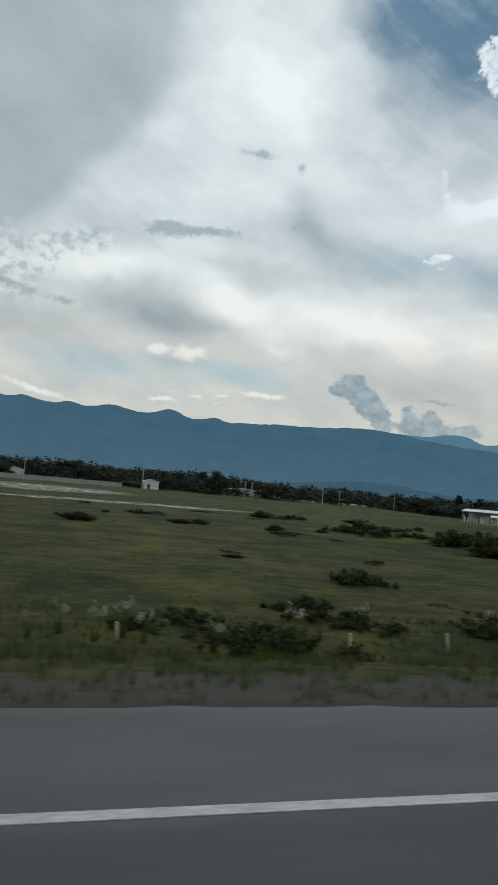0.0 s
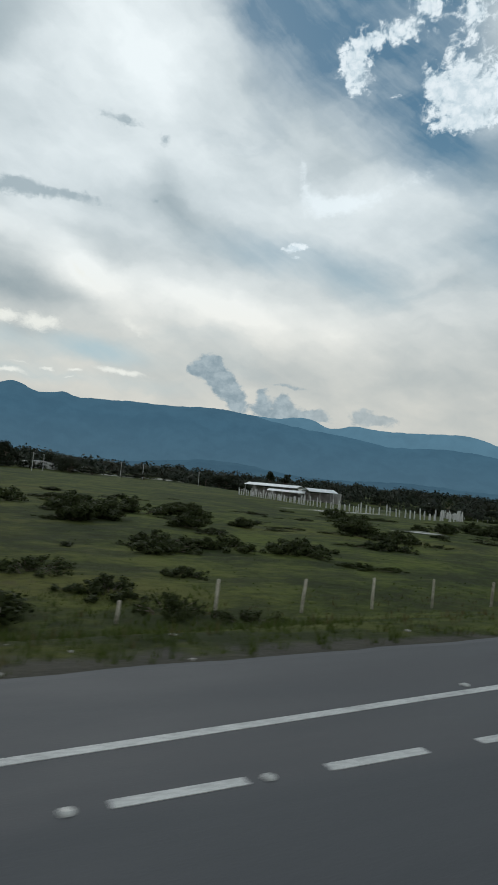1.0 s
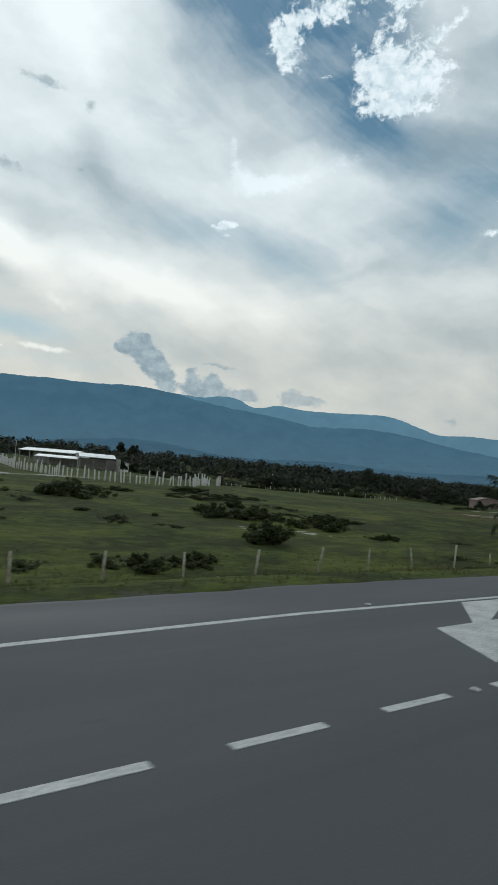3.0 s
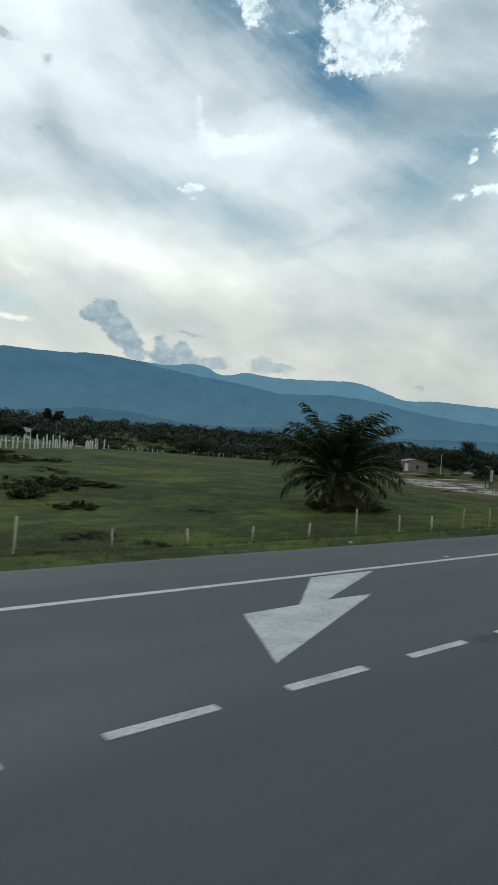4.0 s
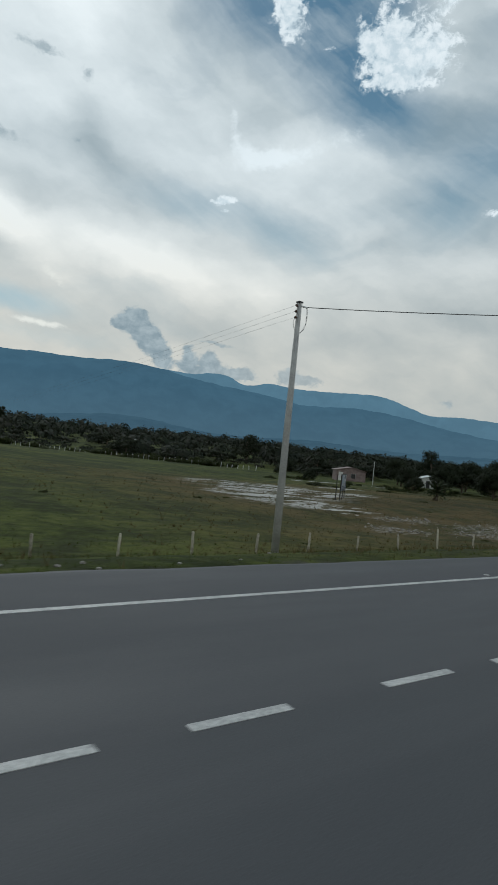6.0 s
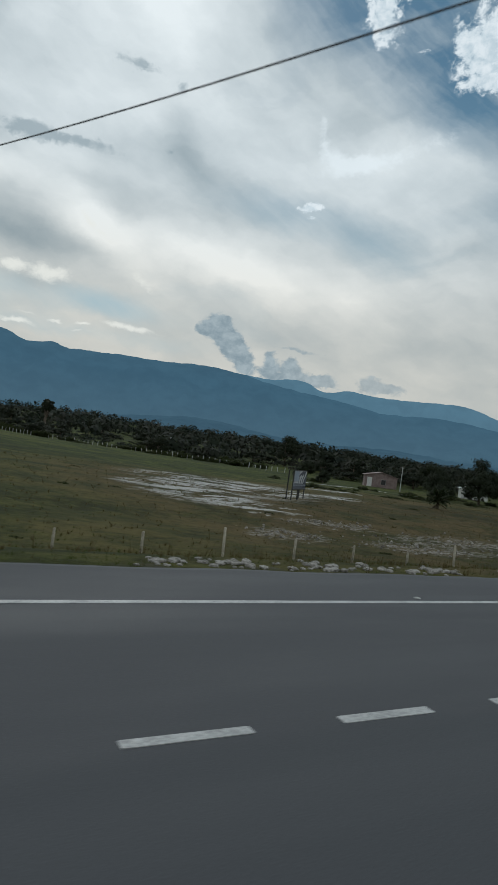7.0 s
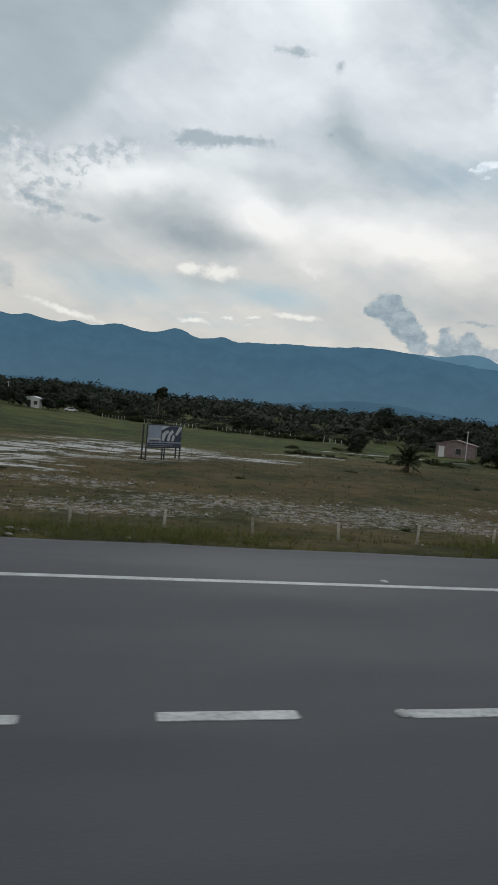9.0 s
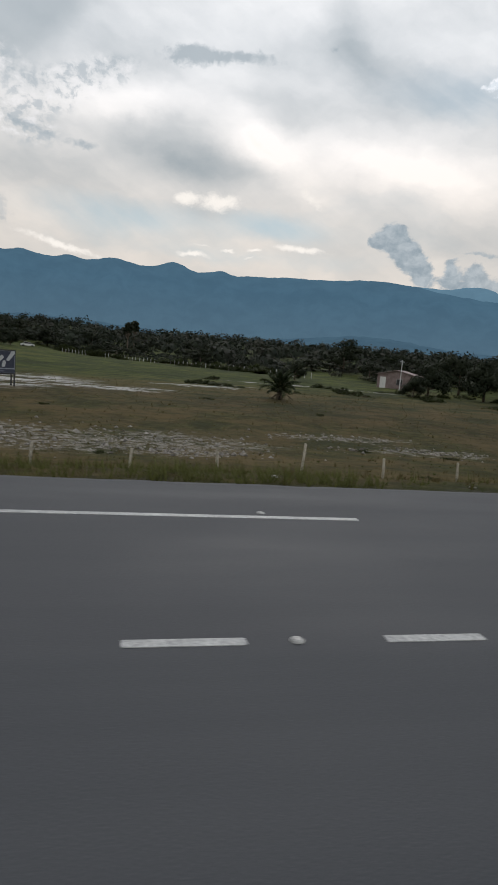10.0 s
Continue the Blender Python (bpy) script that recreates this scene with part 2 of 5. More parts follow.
sun = new("sun", bpy.data.lights.new("sun", "SUN"))
sun.data.energy, sun.data.angle, sun.data.color = 0.5, radians(20), (1.0, 0.95, 0.86)
sun_dir = Vector((math.sin(radians(SUN_AZ)) * math.cos(radians(SUN_EL)), math.cos(radians(SUN_AZ)) * math.cos(radians(SUN_EL)), math.sin(radians(SUN_EL))))
sun.matrix_world = look(sun_dir * 60, (0, 0, 0))


# ---- materials ----
def material(name, rough=0.8, metal=0.0):
    m = bpy.data.materials.new(name)
    m.use_nodes = True
    bsdf = m.node_tree.nodes["Principled BSDF"]
    bsdf.inputs["Roughness"].default_value = rough
    bsdf.inputs["Metallic"].default_value = metal
    return m, Nodes(m.node_tree), bsdf


def bump(nd, bsdf, height, strength, dist):
    b = nd.add("ShaderNodeBump")
    b.inputs["Strength"].default_value = strength
    b.inputs["Distance"].default_value = dist
    nd.put(b.inputs["Height"], height)
    nd.put(bsdf.inputs["Normal"], b.outputs[0])


def mottled(name, a, b, scale=3.0, rough=0.8, metal=0.0, relief=0.0, island=False, spread=0.25):
    """Two tones mixed by coarse and fine noise, varied from object to object or leaf to leaf."""
    m, nd, bsdf = material(name, rough, metal)
    pos = nd.add("ShaderNodeTexCoord").outputs["Object"]
    f = nd.math("ADD", nd.math("MULTIPLY", nd.noise(pos, scale, 5), 0.6), nd.math("MULTIPLY", nd.noise(pos, scale * 7, 4), 0.4))
    f = nd.ramp(f, 0.32, 0.68)
    if island:
        rnd = nd.add("ShaderNodeNewGeometry").outputs["Random Per Island"]
    else:
        rnd = nd.add("ShaderNodeObjectInfo").outputs["Random"]
    f = nd.math("ADD", f, nd.math("MULTIPLY", nd.math("SUBTRACT", rnd, 0.5), spread * 4 if island else spread), True)
    nd.put(bsdf.inputs["Base Color"], nd.mix(f, a, b))
    if relief:
        bump(nd, bsdf, nd.noise(pos, scale * 6, 5), 0.5, relief)
    return m


def leafy(name, a, b, through=0.35):
    m, nd, bsdf = material(name, 0.6)
    geo = nd.add("ShaderNodeNewGeometry")
    inf = nd.add("ShaderNodeObjectInfo").outputs["Random"]
    pos = nd.add("ShaderNodeTexCoord").outputs["Object"]
    f = nd.math("ADD", nd.math("MULTIPLY", geo.outputs["Random Per Island"], 0.5), nd.math("MULTIPLY", nd.noise(pos, 0.6, 3), 0.5))
    f = nd.math("ADD", f, nd.math("MULTIPLY", nd.math("SUBTRACT", inf, 0.5), 0.4), True)
    col = nd.mix(f, a, b)
    nd.put(bsdf.inputs["Base Color"], col)
    bsdf.inputs["Specular IOR Level"].default_value = 0.08
    tr = nd.add("ShaderNodeBsdfTranslucent")
    nd.put(tr.inputs[0], col)
    mix = nd.add("ShaderNodeMixShader")
    mix.inputs[0].default_value = through
    out = m.node_tree.nodes["Material Output"]
    nd.put(mix.inputs[1], bsdf.outputs[0])
    nd.put(mix.inputs[2], tr.outputs[0])
    nd.put(out.inputs[0], mix.outputs[0])
    return m


def wood_material():
    """Foliage of the far wood: dark trees, olive scrub and duller brown stretches in broad patches."""
    m, nd, bsdf = material("far_leaves", 0.7)
    bsdf.inputs["Specular IOR Level"].default_value = 0.05
    geo = nd.add("ShaderNodeNewGeometry")
    pos = geo.outputs["Position"]
    broad = nd.noise(nd.scaled(pos, (0.022, 0.035, 0.0)), 1.0, 4, 0.6)
    clump = nd.noise(nd.scaled(pos, (0.16, 0.16, 0.1)), 1.0, 3, 0.55)
    f = nd.math("ADD", nd.math("MULTIPLY", clump, 0.8), nd.math("MULTIPLY", geo.outputs["Random Per Island"], 0.2))
    green = nd.mix(nd.ramp(f, 0.3, 0.74), (0.019, 0.025, 0.019), (0.036, 0.045, 0.03))
    dull = nd.mix(nd.ramp(f, 0.32, 0.72), (0.026, 0.026, 0.02), (0.05, 0.049, 0.034))
    col = nd.mix(nd.ramp(broad, 0.45, 0.62, 0.0, 0.8), green, dull)
    nd.put(bsdf.inputs["Base Color"], col)
    tr = nd.add("ShaderNodeBsdfTranslucent")
    nd.put(tr.inputs[0], col)
    mix = nd.add("ShaderNodeMixShader")
    mix.inputs[0].default_value = 0.3
    nd.put(mix.inputs[1], bsdf.outputs[0])
    nd.put(mix.inputs[2], tr.outputs[0])
    nd.put(m.node_tree.nodes["Material Output"].inputs[0], mix.outputs[0])
    return m


def asphalt_material():
    m, nd, bsdf = material("asphalt", 0.72)
    pos = nd.add("ShaderNodeTexCoord").outputs["Object"]
    broad = nd.noise(nd.scaled(pos, (0.12, 0.5, 1)), 1.0, 5, 0.6)
    tracks = nd.noise(nd.scaled(pos, (0.02, 1.3, 1)), 1.0, 3)
    speck = nd.noise(pos, 60.0, 3, 0.7)
    px_, py_, _ = nd.split(pos)
    fresh = nd.ramp(nd.math("ADD", py_, nd.math("MULTIPLY", nd.noise(nd.scaled(pos, (0.6, 0.6, 1)), 1.0, 4), 0.5)), 4.35, 4.75)
    base = nd.mix(nd.ramp(nd.math("ADD", nd.math("MULTIPLY", broad, 0.6), nd.math("MULTIPLY", tracks, 0.4)), 0.35, 0.65), (0.041, 0.045, 0.052), (0.062, 0.065, 0.072))
    base = nd.mix(nd.math("MULTIPLY", fresh, 0.35), base, (0.072, 0.071, 0.078))
    dust = nd.math("MULTIPLY", nd.math("MULTIPLY", fresh, nd.ramp(px_, 42, 14)), nd.ramp(nd.noise(nd.scaled(pos, (0.25, 0.9, 1)), 1.0, 5, 0.6), 0.3, 0.65, 0.25, 0.75))
    base = nd.mix(dust, base, (0.105, 0.1, 0.103))
    base = nd.mix(nd.ramp(speck, 0.35, 0.75), nd.mix(0.25, base, (0.03, 0.03, 0.033)), nd.mix(0.18, base, (0.15, 0.15, 0.16)))
    # dark oil stains here and there
    spots = nd.ramp(nd.noise(nd.scaled(pos, (0.35, 0.9, 1)), 1.0, 5, 0.65), 0.68, 0.76)
    base = nd.mix(nd.math("MULTIPLY", spots, 0.55), base, (0.022, 0.022, 0.025))
    nd.put(bsdf.inputs["Base Color"], base)
    wx = nd.math("ADD", px_, nd.math("MULTIPLY", nd.math("SUBTRACT", nd.noise(pos, 2.2, 5, 0.7), 0.5), 1.2))
    wy = nd.math("ADD", py_, nd.math("MULTIPLY", nd.math("SUBTRACT", nd.noise(pos, 2.9, 5, 0.7), 0.5), 0.8))
    for sx, sy, a, b in ((142.2, 4.95, 0.4, 0.2), (141.3, 6.1, 0.6, 0.14), (138.5, 4.8, 0.3, 0.14), (99.35, 4.35, 0.5, 0.22), (45.2, 4.1, 0.9, 0.16), (36.4, 6.05, 1.2, 0.2), (114.0, 3.3, 0.1, 0.05), (18.5, 6.0, 0.3, 0.12)):
        r = nd.math("ADD", nd.math("POWER", nd.math("MULTIPLY", nd.math("SUBTRACT", wx, sx), 1 / a), 2.0), nd.math("POWER", nd.math("MULTIPLY", nd.math("SUBTRACT", wy, sy), 1 / b), 2.0))
        base = nd.mix(nd.ramp(r, 1.3, 0.1, 0.0, 0.65), base, (0.012, 0.012, 0.014))
    nd.put(bsdf.inputs["Base Color"], base)
    bsdf.inputs["Specular IOR Level"].default_value = 0.38
    nd.put(bsdf.inputs["Roughness"], nd.ramp(broad, 0.3, 0.7, 0.66, 0.84))
    bump(nd, bsdf, speck, 0.35, 0.004)
    return m


def paint_material():
    m, nd, bsdf = material("road_paint", 0.6)
    pos = nd.add("ShaderNodeNewGeometry").outputs["Position"]
    wear = nd.math("ADD", nd.math("MULTIPLY", nd.noise(pos, 22.0, 5, 0.7), 0.65), nd.math("MULTIPLY", nd.noise(pos, 2.2, 4), 0.35))
    nd.put(bsdf.inputs["Base Color"], nd.mix(nd.ramp(wear, 0.36, 0.62), (0.26, 0.26, 0.26), (0.5, 0.5, 0.49)))
    bump(nd, bsdf, wear, 0.3, 0.004)
    return m


# bare pale patches in the field: centre, half sizes
BARE = [(174, 58, 11, 12, 0.2), (184, 56, 8, 3.5, 0.1), (166, 46, 6, 8, 0.0), (169, 39, 4, 2.5, 0.0), (196, 67, 6, 1.6, 0.1), (77, 52, 5, 1.8, 0.1), (98, 33, 2.5, 0.8, -0.5), (2, 96, 26, 5.0, 0.1), (-14, 150, 24, 26, 0.0), (112, 262, 32, 8, 0.0),
        (92, 88, 16, 2.4, 0.25), (215, 88, 14, 2.0, -0.2), (200, 74, 6, 1.4, 0.1), (129, 112, 12, 2.0, 0.0)]
STONY = [(173, 27, 5, 2.4, 0.0), (184, 27, 5, 3.4, 0.0), (189.5, 29, 5.5, 4.2, 0.1), (179, 30.5, 7, 2.4, 0.05), (190, 25, 3, 1.6, 0.0), (203, 29, 4, 1.6, 0.0), (164.5, 29.5, 2.2, 2.4, 0.6), (200.5, 33.5, 4, 1.2, 0.0), (172, 34.5, 4, 1.4, 0.0)]


def ground_material():
    m, nd, bsdf = material("field_ground", 0.95)
    bsdf.inputs["Specular IOR Level"].default_value = 0.1
    pos = nd.add("ShaderNodeNewGeometry").outputs["Position"]
    px_, py_, pz_ = nd.split(pos)
    n1, n2 = nd.noise(pos, 0.035, 5, 0.6), nd.noise(pos, 0.22, 5, 0.6)
    n3, n4 = nd.noise(pos, 1.3, 5, 0.65), nd.noise(pos, 9.0, 4, 0.7)
    mixn = nd.math("ADD", nd.math("ADD", nd.math("MULTIPLY", n1, 0.25), nd.math("MULTIPLY", n2, 0.35)), nd.math("ADD", nd.math("MULTIPLY", n3, 0.26), nd.math("MULTIPLY", n4, 0.14)))
    green = nd.mix(nd.ramp(mixn, 0.41, 0.59), (0.02, 0.029, 0.007), (0.086, 0.106, 0.019))
    dry = nd.mix(nd.ramp(mixn, 0.4, 0.62), (0.042, 0.031, 0.0135), (0.112, 0.083, 0.034))
    east = nd.math("MULTIPLY", nd.ramp(px_, 132, 168), nd.math("MULTIPLY", nd.ramp(py_, 95, 50), nd.ramp(py_, 10.4, 11.4, 0.55, 1.0)))
    dryness = nd.math("ADD", nd.math("MULTIPLY", east, nd.ramp(n2, 0.33, 0.58, 0.45, 1.0)), nd.ramp(n1, 0.5, 0.75, 0.0, 0.4), True)
    col = nd.mix(dryness, green, dry)
    west = nd.ramp(px_, 50, 10, 0.0, 0.45)
    col = nd.mix(nd.math("MULTIPLY", west, nd.ramp(n2, 0.3, 0.6)), col, dry)
    soil = nd.mix(n4, (0.036, 0.028, 0.019), (0.085, 0.066, 0.046))
    bare_soil = nd.ramp(nd.math("ADD", nd.math("MULTIPLY", n2, 0.5), nd.math("MULTIPLY", n3, 0.5)), 0.56, 0.68)
    col = nd.mix(nd.math("MULTIPLY", bare_soil, 0.6), col, soil)

    rank = nd.ramp(nd.noise(nd.scaled(pos, (0.16, 0.3, 1)), 1.0, 6, 0.7), 0.47, 0.6)
    col = nd.mix(nd.math("MULTIPLY", rank, nd.ramp(dryness, 0.2, 0.9, 0.75, 0.3)), col, nd.mix(n4, (0.014, 0.019, 0.008), (0.038, 0.046, 0.017)))
    clump = nd.noise(nd.scaled(pos, (0.9, 1.5, 1)), 1.0, 5, 0.7)
    col = nd.mix(nd.ramp(clump, 0.5, 0.36, 0.0, 0.45), col, nd.mix(n2, (0.012, 0.016, 0.006), (0.03, 0.034, 0.013)))
    col = nd.mix(nd.ramp(clump, 0.56, 0.7, 0.0, 0.35), col, nd.mix(n2, (0.12, 0.12, 0.035), (0.1, 0.09, 0.045)))
    # gravel and bare soil along the pavement, broadest where the extra lane begins
    edge_y = nd.math("ADD", 6.7, nd.math("MULTIPLY", nd.math("MULTIPLY", nd.math("SUBTRACT", px_, 10.0), 1 / 70.0, True), 3.9))
    off = nd.math("SUBTRACT", nd.math("SUBTRACT", py_, edge_y), nd.math("MULTIPLY", nd.math("SUBTRACT", nd.noise(pos, 0.7, 6, 0.7), 0.5), 3.2))
    wide_ = nd.ramp(px_, 14, 38, 1.5, -0.1, False)
    gravel = nd.math("MULTIPLY", nd.ramp(nd.math("SUBTRACT", off, wide_), 0.5, -0.3), nd.ramp(py_, -14, -10.5))
    col = nd.mix(nd.math("MULTIPLY", gravel, 0.85), col, nd.mix(nd.noise(pos, 14.0, 5, 0.75), (0.035, 0.032, 0.028), (0.12, 0.11, 0.1)))

    def patches(rows):
        total = None
        wx = nd.math("ADD", px_, nd.math("MULTIPLY", nd.math("SUBTRACT", n2, 0.5), 11.0))
        wy = nd.math("ADD", py_, nd.math("MULTIPLY", nd.math("SUBTRACT", n3, 0.5), 7.0))
        for cx, cy, sx, sy, tilt in rows:
            dx, dy = nd.math("SUBTRACT", wx, cx), nd.math("SUBTRACT", wy, cy)
            dy = nd.math("SUBTRACT", dy, nd.math("MULTIPLY", dx, tilt))
            r = nd.math("ADD", nd.math("POWER", nd.math("ABSOLUTE", nd.math("MULTIPLY", dx, 1 / sx)), 2.0), nd.math("POWER", nd.math("ABSOLUTE", nd.math("MULTIPLY", dy, 1 / sy)), 2.0))
            b = nd.ramp(r, 1.25, 0.3)
            total = b if total is None else nd.math("MAXIMUM", total, b)
        return total

    ragged = nd.noise(nd.scaled(pos, (0.22, 0.5, 1)), 1.0, 7, 0.72)
    pale = nd.math("MULTIPLY", patches(BARE), nd.ramp(ragged, 0.46, 0.54))
    col = nd.mix(pale, col, nd.mix(n4, (0.3, 0.29, 0.27), (0.56, 0.55, 0.53)))
    rubble = nd.math("MULTIPLY", patches(STONY), nd.ramp(nd.noise(nd.scaled(pos, (1.7, 1.7, 1)), 1.0, 8, 0.85), 0.47, 0.57))
    col = nd.mix(rubble, col, nd.mix(n4, (0.12, 0.106, 0.088), (0.38, 0.355, 0.32)))
    nd.put(bsdf.inputs["Base Color"], col)
    bump(nd, bsdf, nd.math("ADD", n3, nd.math("MULTIPLY", n4, 0.5)), 0.7, 0.12)
    return m


def range_material(name, wood, air, share, foot):
    """Distant wooded slope as seen through kilometres of air: its own colour, mostly covered by an emission painted in
    for the light that the air adds.
    """
    m, nd, bsdf = material(name, 1.0)
    bsdf.inputs["Specular IOR Level"].default_value = 0.0
    pos = nd.add("ShaderNodeNewGeometry").outputs["Position"]
    f = nd.noise(nd.scaled(pos, (0.004, 0.004, 0.009)), 1.0, 6, 0.6)
    gully = nd.noise(nd.scaled(pos, (0.009, 0.009, 0.0035)), 1.0, 6, 0.6, 0.6)
    f = nd.math("ADD", nd.math("MULTIPLY", f, 0.5), nd.math("MULTIPLY", gully, 0.5))
    nd.put(bsdf.inputs["Base Color"], nd.mix(nd.ramp(f, 0.38, 0.62), wood, tuple(c * 2.4 for c in wood)))
    # haze painted as a blue glow, paler towards the foot; no air is modelled
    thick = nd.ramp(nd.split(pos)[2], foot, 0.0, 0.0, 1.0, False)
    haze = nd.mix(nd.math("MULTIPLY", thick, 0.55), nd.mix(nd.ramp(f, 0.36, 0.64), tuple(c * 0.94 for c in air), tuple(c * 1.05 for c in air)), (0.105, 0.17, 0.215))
    haze_glow = nd.add("ShaderNodeEmission")
    nd.put(haze_glow.inputs[0], haze)
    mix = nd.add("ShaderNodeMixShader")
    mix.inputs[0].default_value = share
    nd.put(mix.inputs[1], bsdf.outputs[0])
    nd.put(mix.inputs[2], haze_glow.outputs[0])
    nd.put(m.node_tree.nodes["Material Output"].inputs[0], mix.outputs[0])
    return m


def brick_material():
    m, nd, bsdf = material("pink_brick", 0.9)
    pos = nd.add("ShaderNodeTexCoord").outputs["Object"]
    f = nd.noise(pos, 1.2, 5)
    g = nd.noise(nd.scaled(pos, (4, 4, 13)), 1.0, 3)
    col = nd.mix(nd.ramp(f, 0.35, 0.65), (0.165, 0.122, 0.116), (0.245, 0.185, 0.176))
    nd.put(bsdf.inputs["Base Color"], nd.mix(nd.ramp(g, 0.5, 0.7, 0, 0.4), col, (0.33, 0.3, 0.28)))
    bump(nd, bsdf, g, 0.4, 0.02)
    return m


M = {
    "asphalt": asphalt_material(), "paint": paint_material(), "ground": ground_material(), "brick": brick_material(),
    "post": mottled("weathered_post", (0.2, 0.18, 0.14), (0.5, 0.46, 0.38), 5.0, 0.9, relief=0.01, spread=0.7),
    "white_post": mottled("whitewashed_post", (0.36, 0.36, 0.36), (0.6, 0.6, 0.59), 4.0, 0.85),
    "concrete": mottled("pole_concrete", (0.27, 0.27, 0.265), (0.4, 0.4, 0.39), 2.0, 0.85, relief=0.008),
    "galvanised": mottled("galvanised_steel", (0.5, 0.51, 0.52), (0.66, 0.67, 0.68), 9.0, 0.45, 0.6),
    "sign_white": mottled("sign_white", (0.66, 0.67, 0.68), (0.74, 0.75, 0.76), 6.0, 0.4),
    "sign_red": mottled("sign_red", (0.3, 0.012, 0.03), (0.4, 0.02, 0.045), 6.0, 0.4),
    "black": mottled("flat_black", (0.012, 0.012, 0.013), (0.03, 0.03, 0.03), 6.0, 0.6),
    "cable": mottled("cable_black", (0.025, 0.025, 0.028), (0.055, 0.055, 0.06), 3.0, 0.6),
    "insulator": mottled("brown_glaze", (0.06, 0.03, 0.02), (0.1, 0.05, 0.03), 8.0, 0.25),
    "bark": mottled("bark", (0.07, 0.055, 0.04), (0.16, 0.13, 0.1), 3.0, 0.95, relief=0.03),
    "palm_bark": mottled("palm_trunk", (0.025, 0.021, 0.017), (0.07, 0.058, 0.046), 5.0, 0.95, relief=0.05),
    "leaf": leafy("tree_leaves", (0.018, 0.024, 0.014), (0.033, 0.041, 0.022), 0.3),
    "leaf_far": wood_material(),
    "leaf_b": leafy("bush_leaves", (0.026, 0.035, 0.013), (0.056, 0.068, 0.022), 0.4),
    "frond": leafy("palm_fronds", (0.012, 0.02, 0.009), (0.034, 0.048, 0.02), 0.15),
    "dead_frond": leafy("dry_fronds", (0.06, 0.05, 0.034), (0.15, 0.122, 0.083), 0.2),
    "rib": mottled("frond_stalk", (0.1, 0.1, 0.05), (0.2, 0.18, 0.1), 5.0, 0.7),
    "grass": leafy("grass_blades", (0.032, 0.048, 0.011), (0.076, 0.098, 0.022), 0.4),
    "straw": leafy("dry_grass", (0.07, 0.057, 0.025), (0.14, 0.115, 0.052), 0.45),
    "fringe": leafy("fringe_grass", (0.06, 0.07, 0.02), (0.15, 0.155, 0.055), 0.45),
    "plume": leafy("seed_plumes", (0.34, 0.32, 0.25), (0.52, 0.49, 0.4), 0.3),
    "stone": mottled("verge_stone", (0.13, 0.12, 0.105), (0.4, 0.38, 0.35), 6.0, 0.9, relief=0.02, spread=0.6),
    "rubble": mottled("field_rubble", (0.08, 0.07, 0.058), (0.33, 0.305, 0.275), 3.0, 0.9, island=True),
    "roof_white": mottled("white_sheet_roof", (0.55, 0.57, 0.58), (0.75, 0.77, 0.78), 0.8, 0.5),
    "wall_white": mottled("white_render", (0.5, 0.5, 0.48), (0.7, 0.7, 0.68), 1.0, 0.9),
    "wall_grey": mottled("grey_block", (0.24, 0.235, 0.225), (0.36, 0.355, 0.34), 1.0, 0.95, relief=0.02),
    "roof_grey": mottled("fibre_cement_roof", (0.2, 0.19, 0.185), (0.34, 0.32, 0.31), 1.2, 0.8),
    "roof_pink": mottled("faded_clay_roof", (0.2, 0.15, 0.142), (0.31, 0.24, 0.225), 1.2, 0.85),
    "opening": mottled("dark_interior", (0.012, 0.012, 0.013), (0.03, 0.03, 0.032), 2.0, 0.6),
    "door": mottled("pale_door", (0.55, 0.55, 0.53), (0.68, 0.68, 0.66), 3.0, 0.6),
    "car": mottled("car_white", (0.62, 0.63, 0.64), (0.7, 0.7, 0.71), 2.0, 0.3),
    "tyre": mottled("rubber", (0.015, 0.015, 0.015), (0.03, 0.03, 0.03), 8.0, 0.9),
    "bb_grey": mottled("print_grey_blue", (0.13, 0.15, 0.2), (0.2, 0.22, 0.28), 3.0, 0.5),
    "bb_navy": mottled("print_navy", (0.02, 0.025, 0.05), (0.04, 0.05, 0.08), 3.0, 0.5),
    "bb_pale": mottled("print_pale", (0.17, 0.19, 0.23), (0.32, 0.35, 0.39), 2.0, 0.5),
    "bb_mid": mottled("print_mid_blue", (0.2, 0.25, 0.33), (0.3, 0.35, 0.42), 2.0, 0.5),
    "bb_white": mottled("print_white", (0.36, 0.38, 0.4), (0.5, 0.52, 0.53), 3.0, 0.5),
    "litter": mottled("pale_plastic", (0.34, 0.33, 0.32), (0.5, 0.49, 0.47), 9.0, 0.5),
    "stud": mottled("stud_white", (0.16, 0.16, 0.155), (0.46, 0.46, 0.44), 14.0, 0.4),
}


# ---- mesh helpers ----
def link(name, me, mat, parent=None, label=""):
    me.materials.append(mat)
    ob = new(name, me)
    if parent:
        ob.parent = parent
    return tagged(ob, label)


def part(name, bm, mat, parent=None, label="", smooth=False):
    me = bpy.data.meshes.new(name)
    bm.to_mesh(me)
    bm.free()
    if smooth:
        me.shade_smooth()
    return link(name, me, mat, parent, label)


def raw(name, verts, faces, mat, parent=None, label="", smooth=False, normals=None):
    me = bpy.data.meshes.new(name)
    if len(verts):
        me.from_pydata([tuple(v) for v in np.asarray(verts, float).tolist()], [], [tuple(f) for f in np.asarray(faces, int).tolist()] if not isinstance(faces, list) else faces)
    if smooth or normals is not None:
        me.shade_smooth()
    if normals is not None:
        me.normals_split_custom_set_from_vertices(normals.tolist())
    return link(name, me, mat, parent, label)


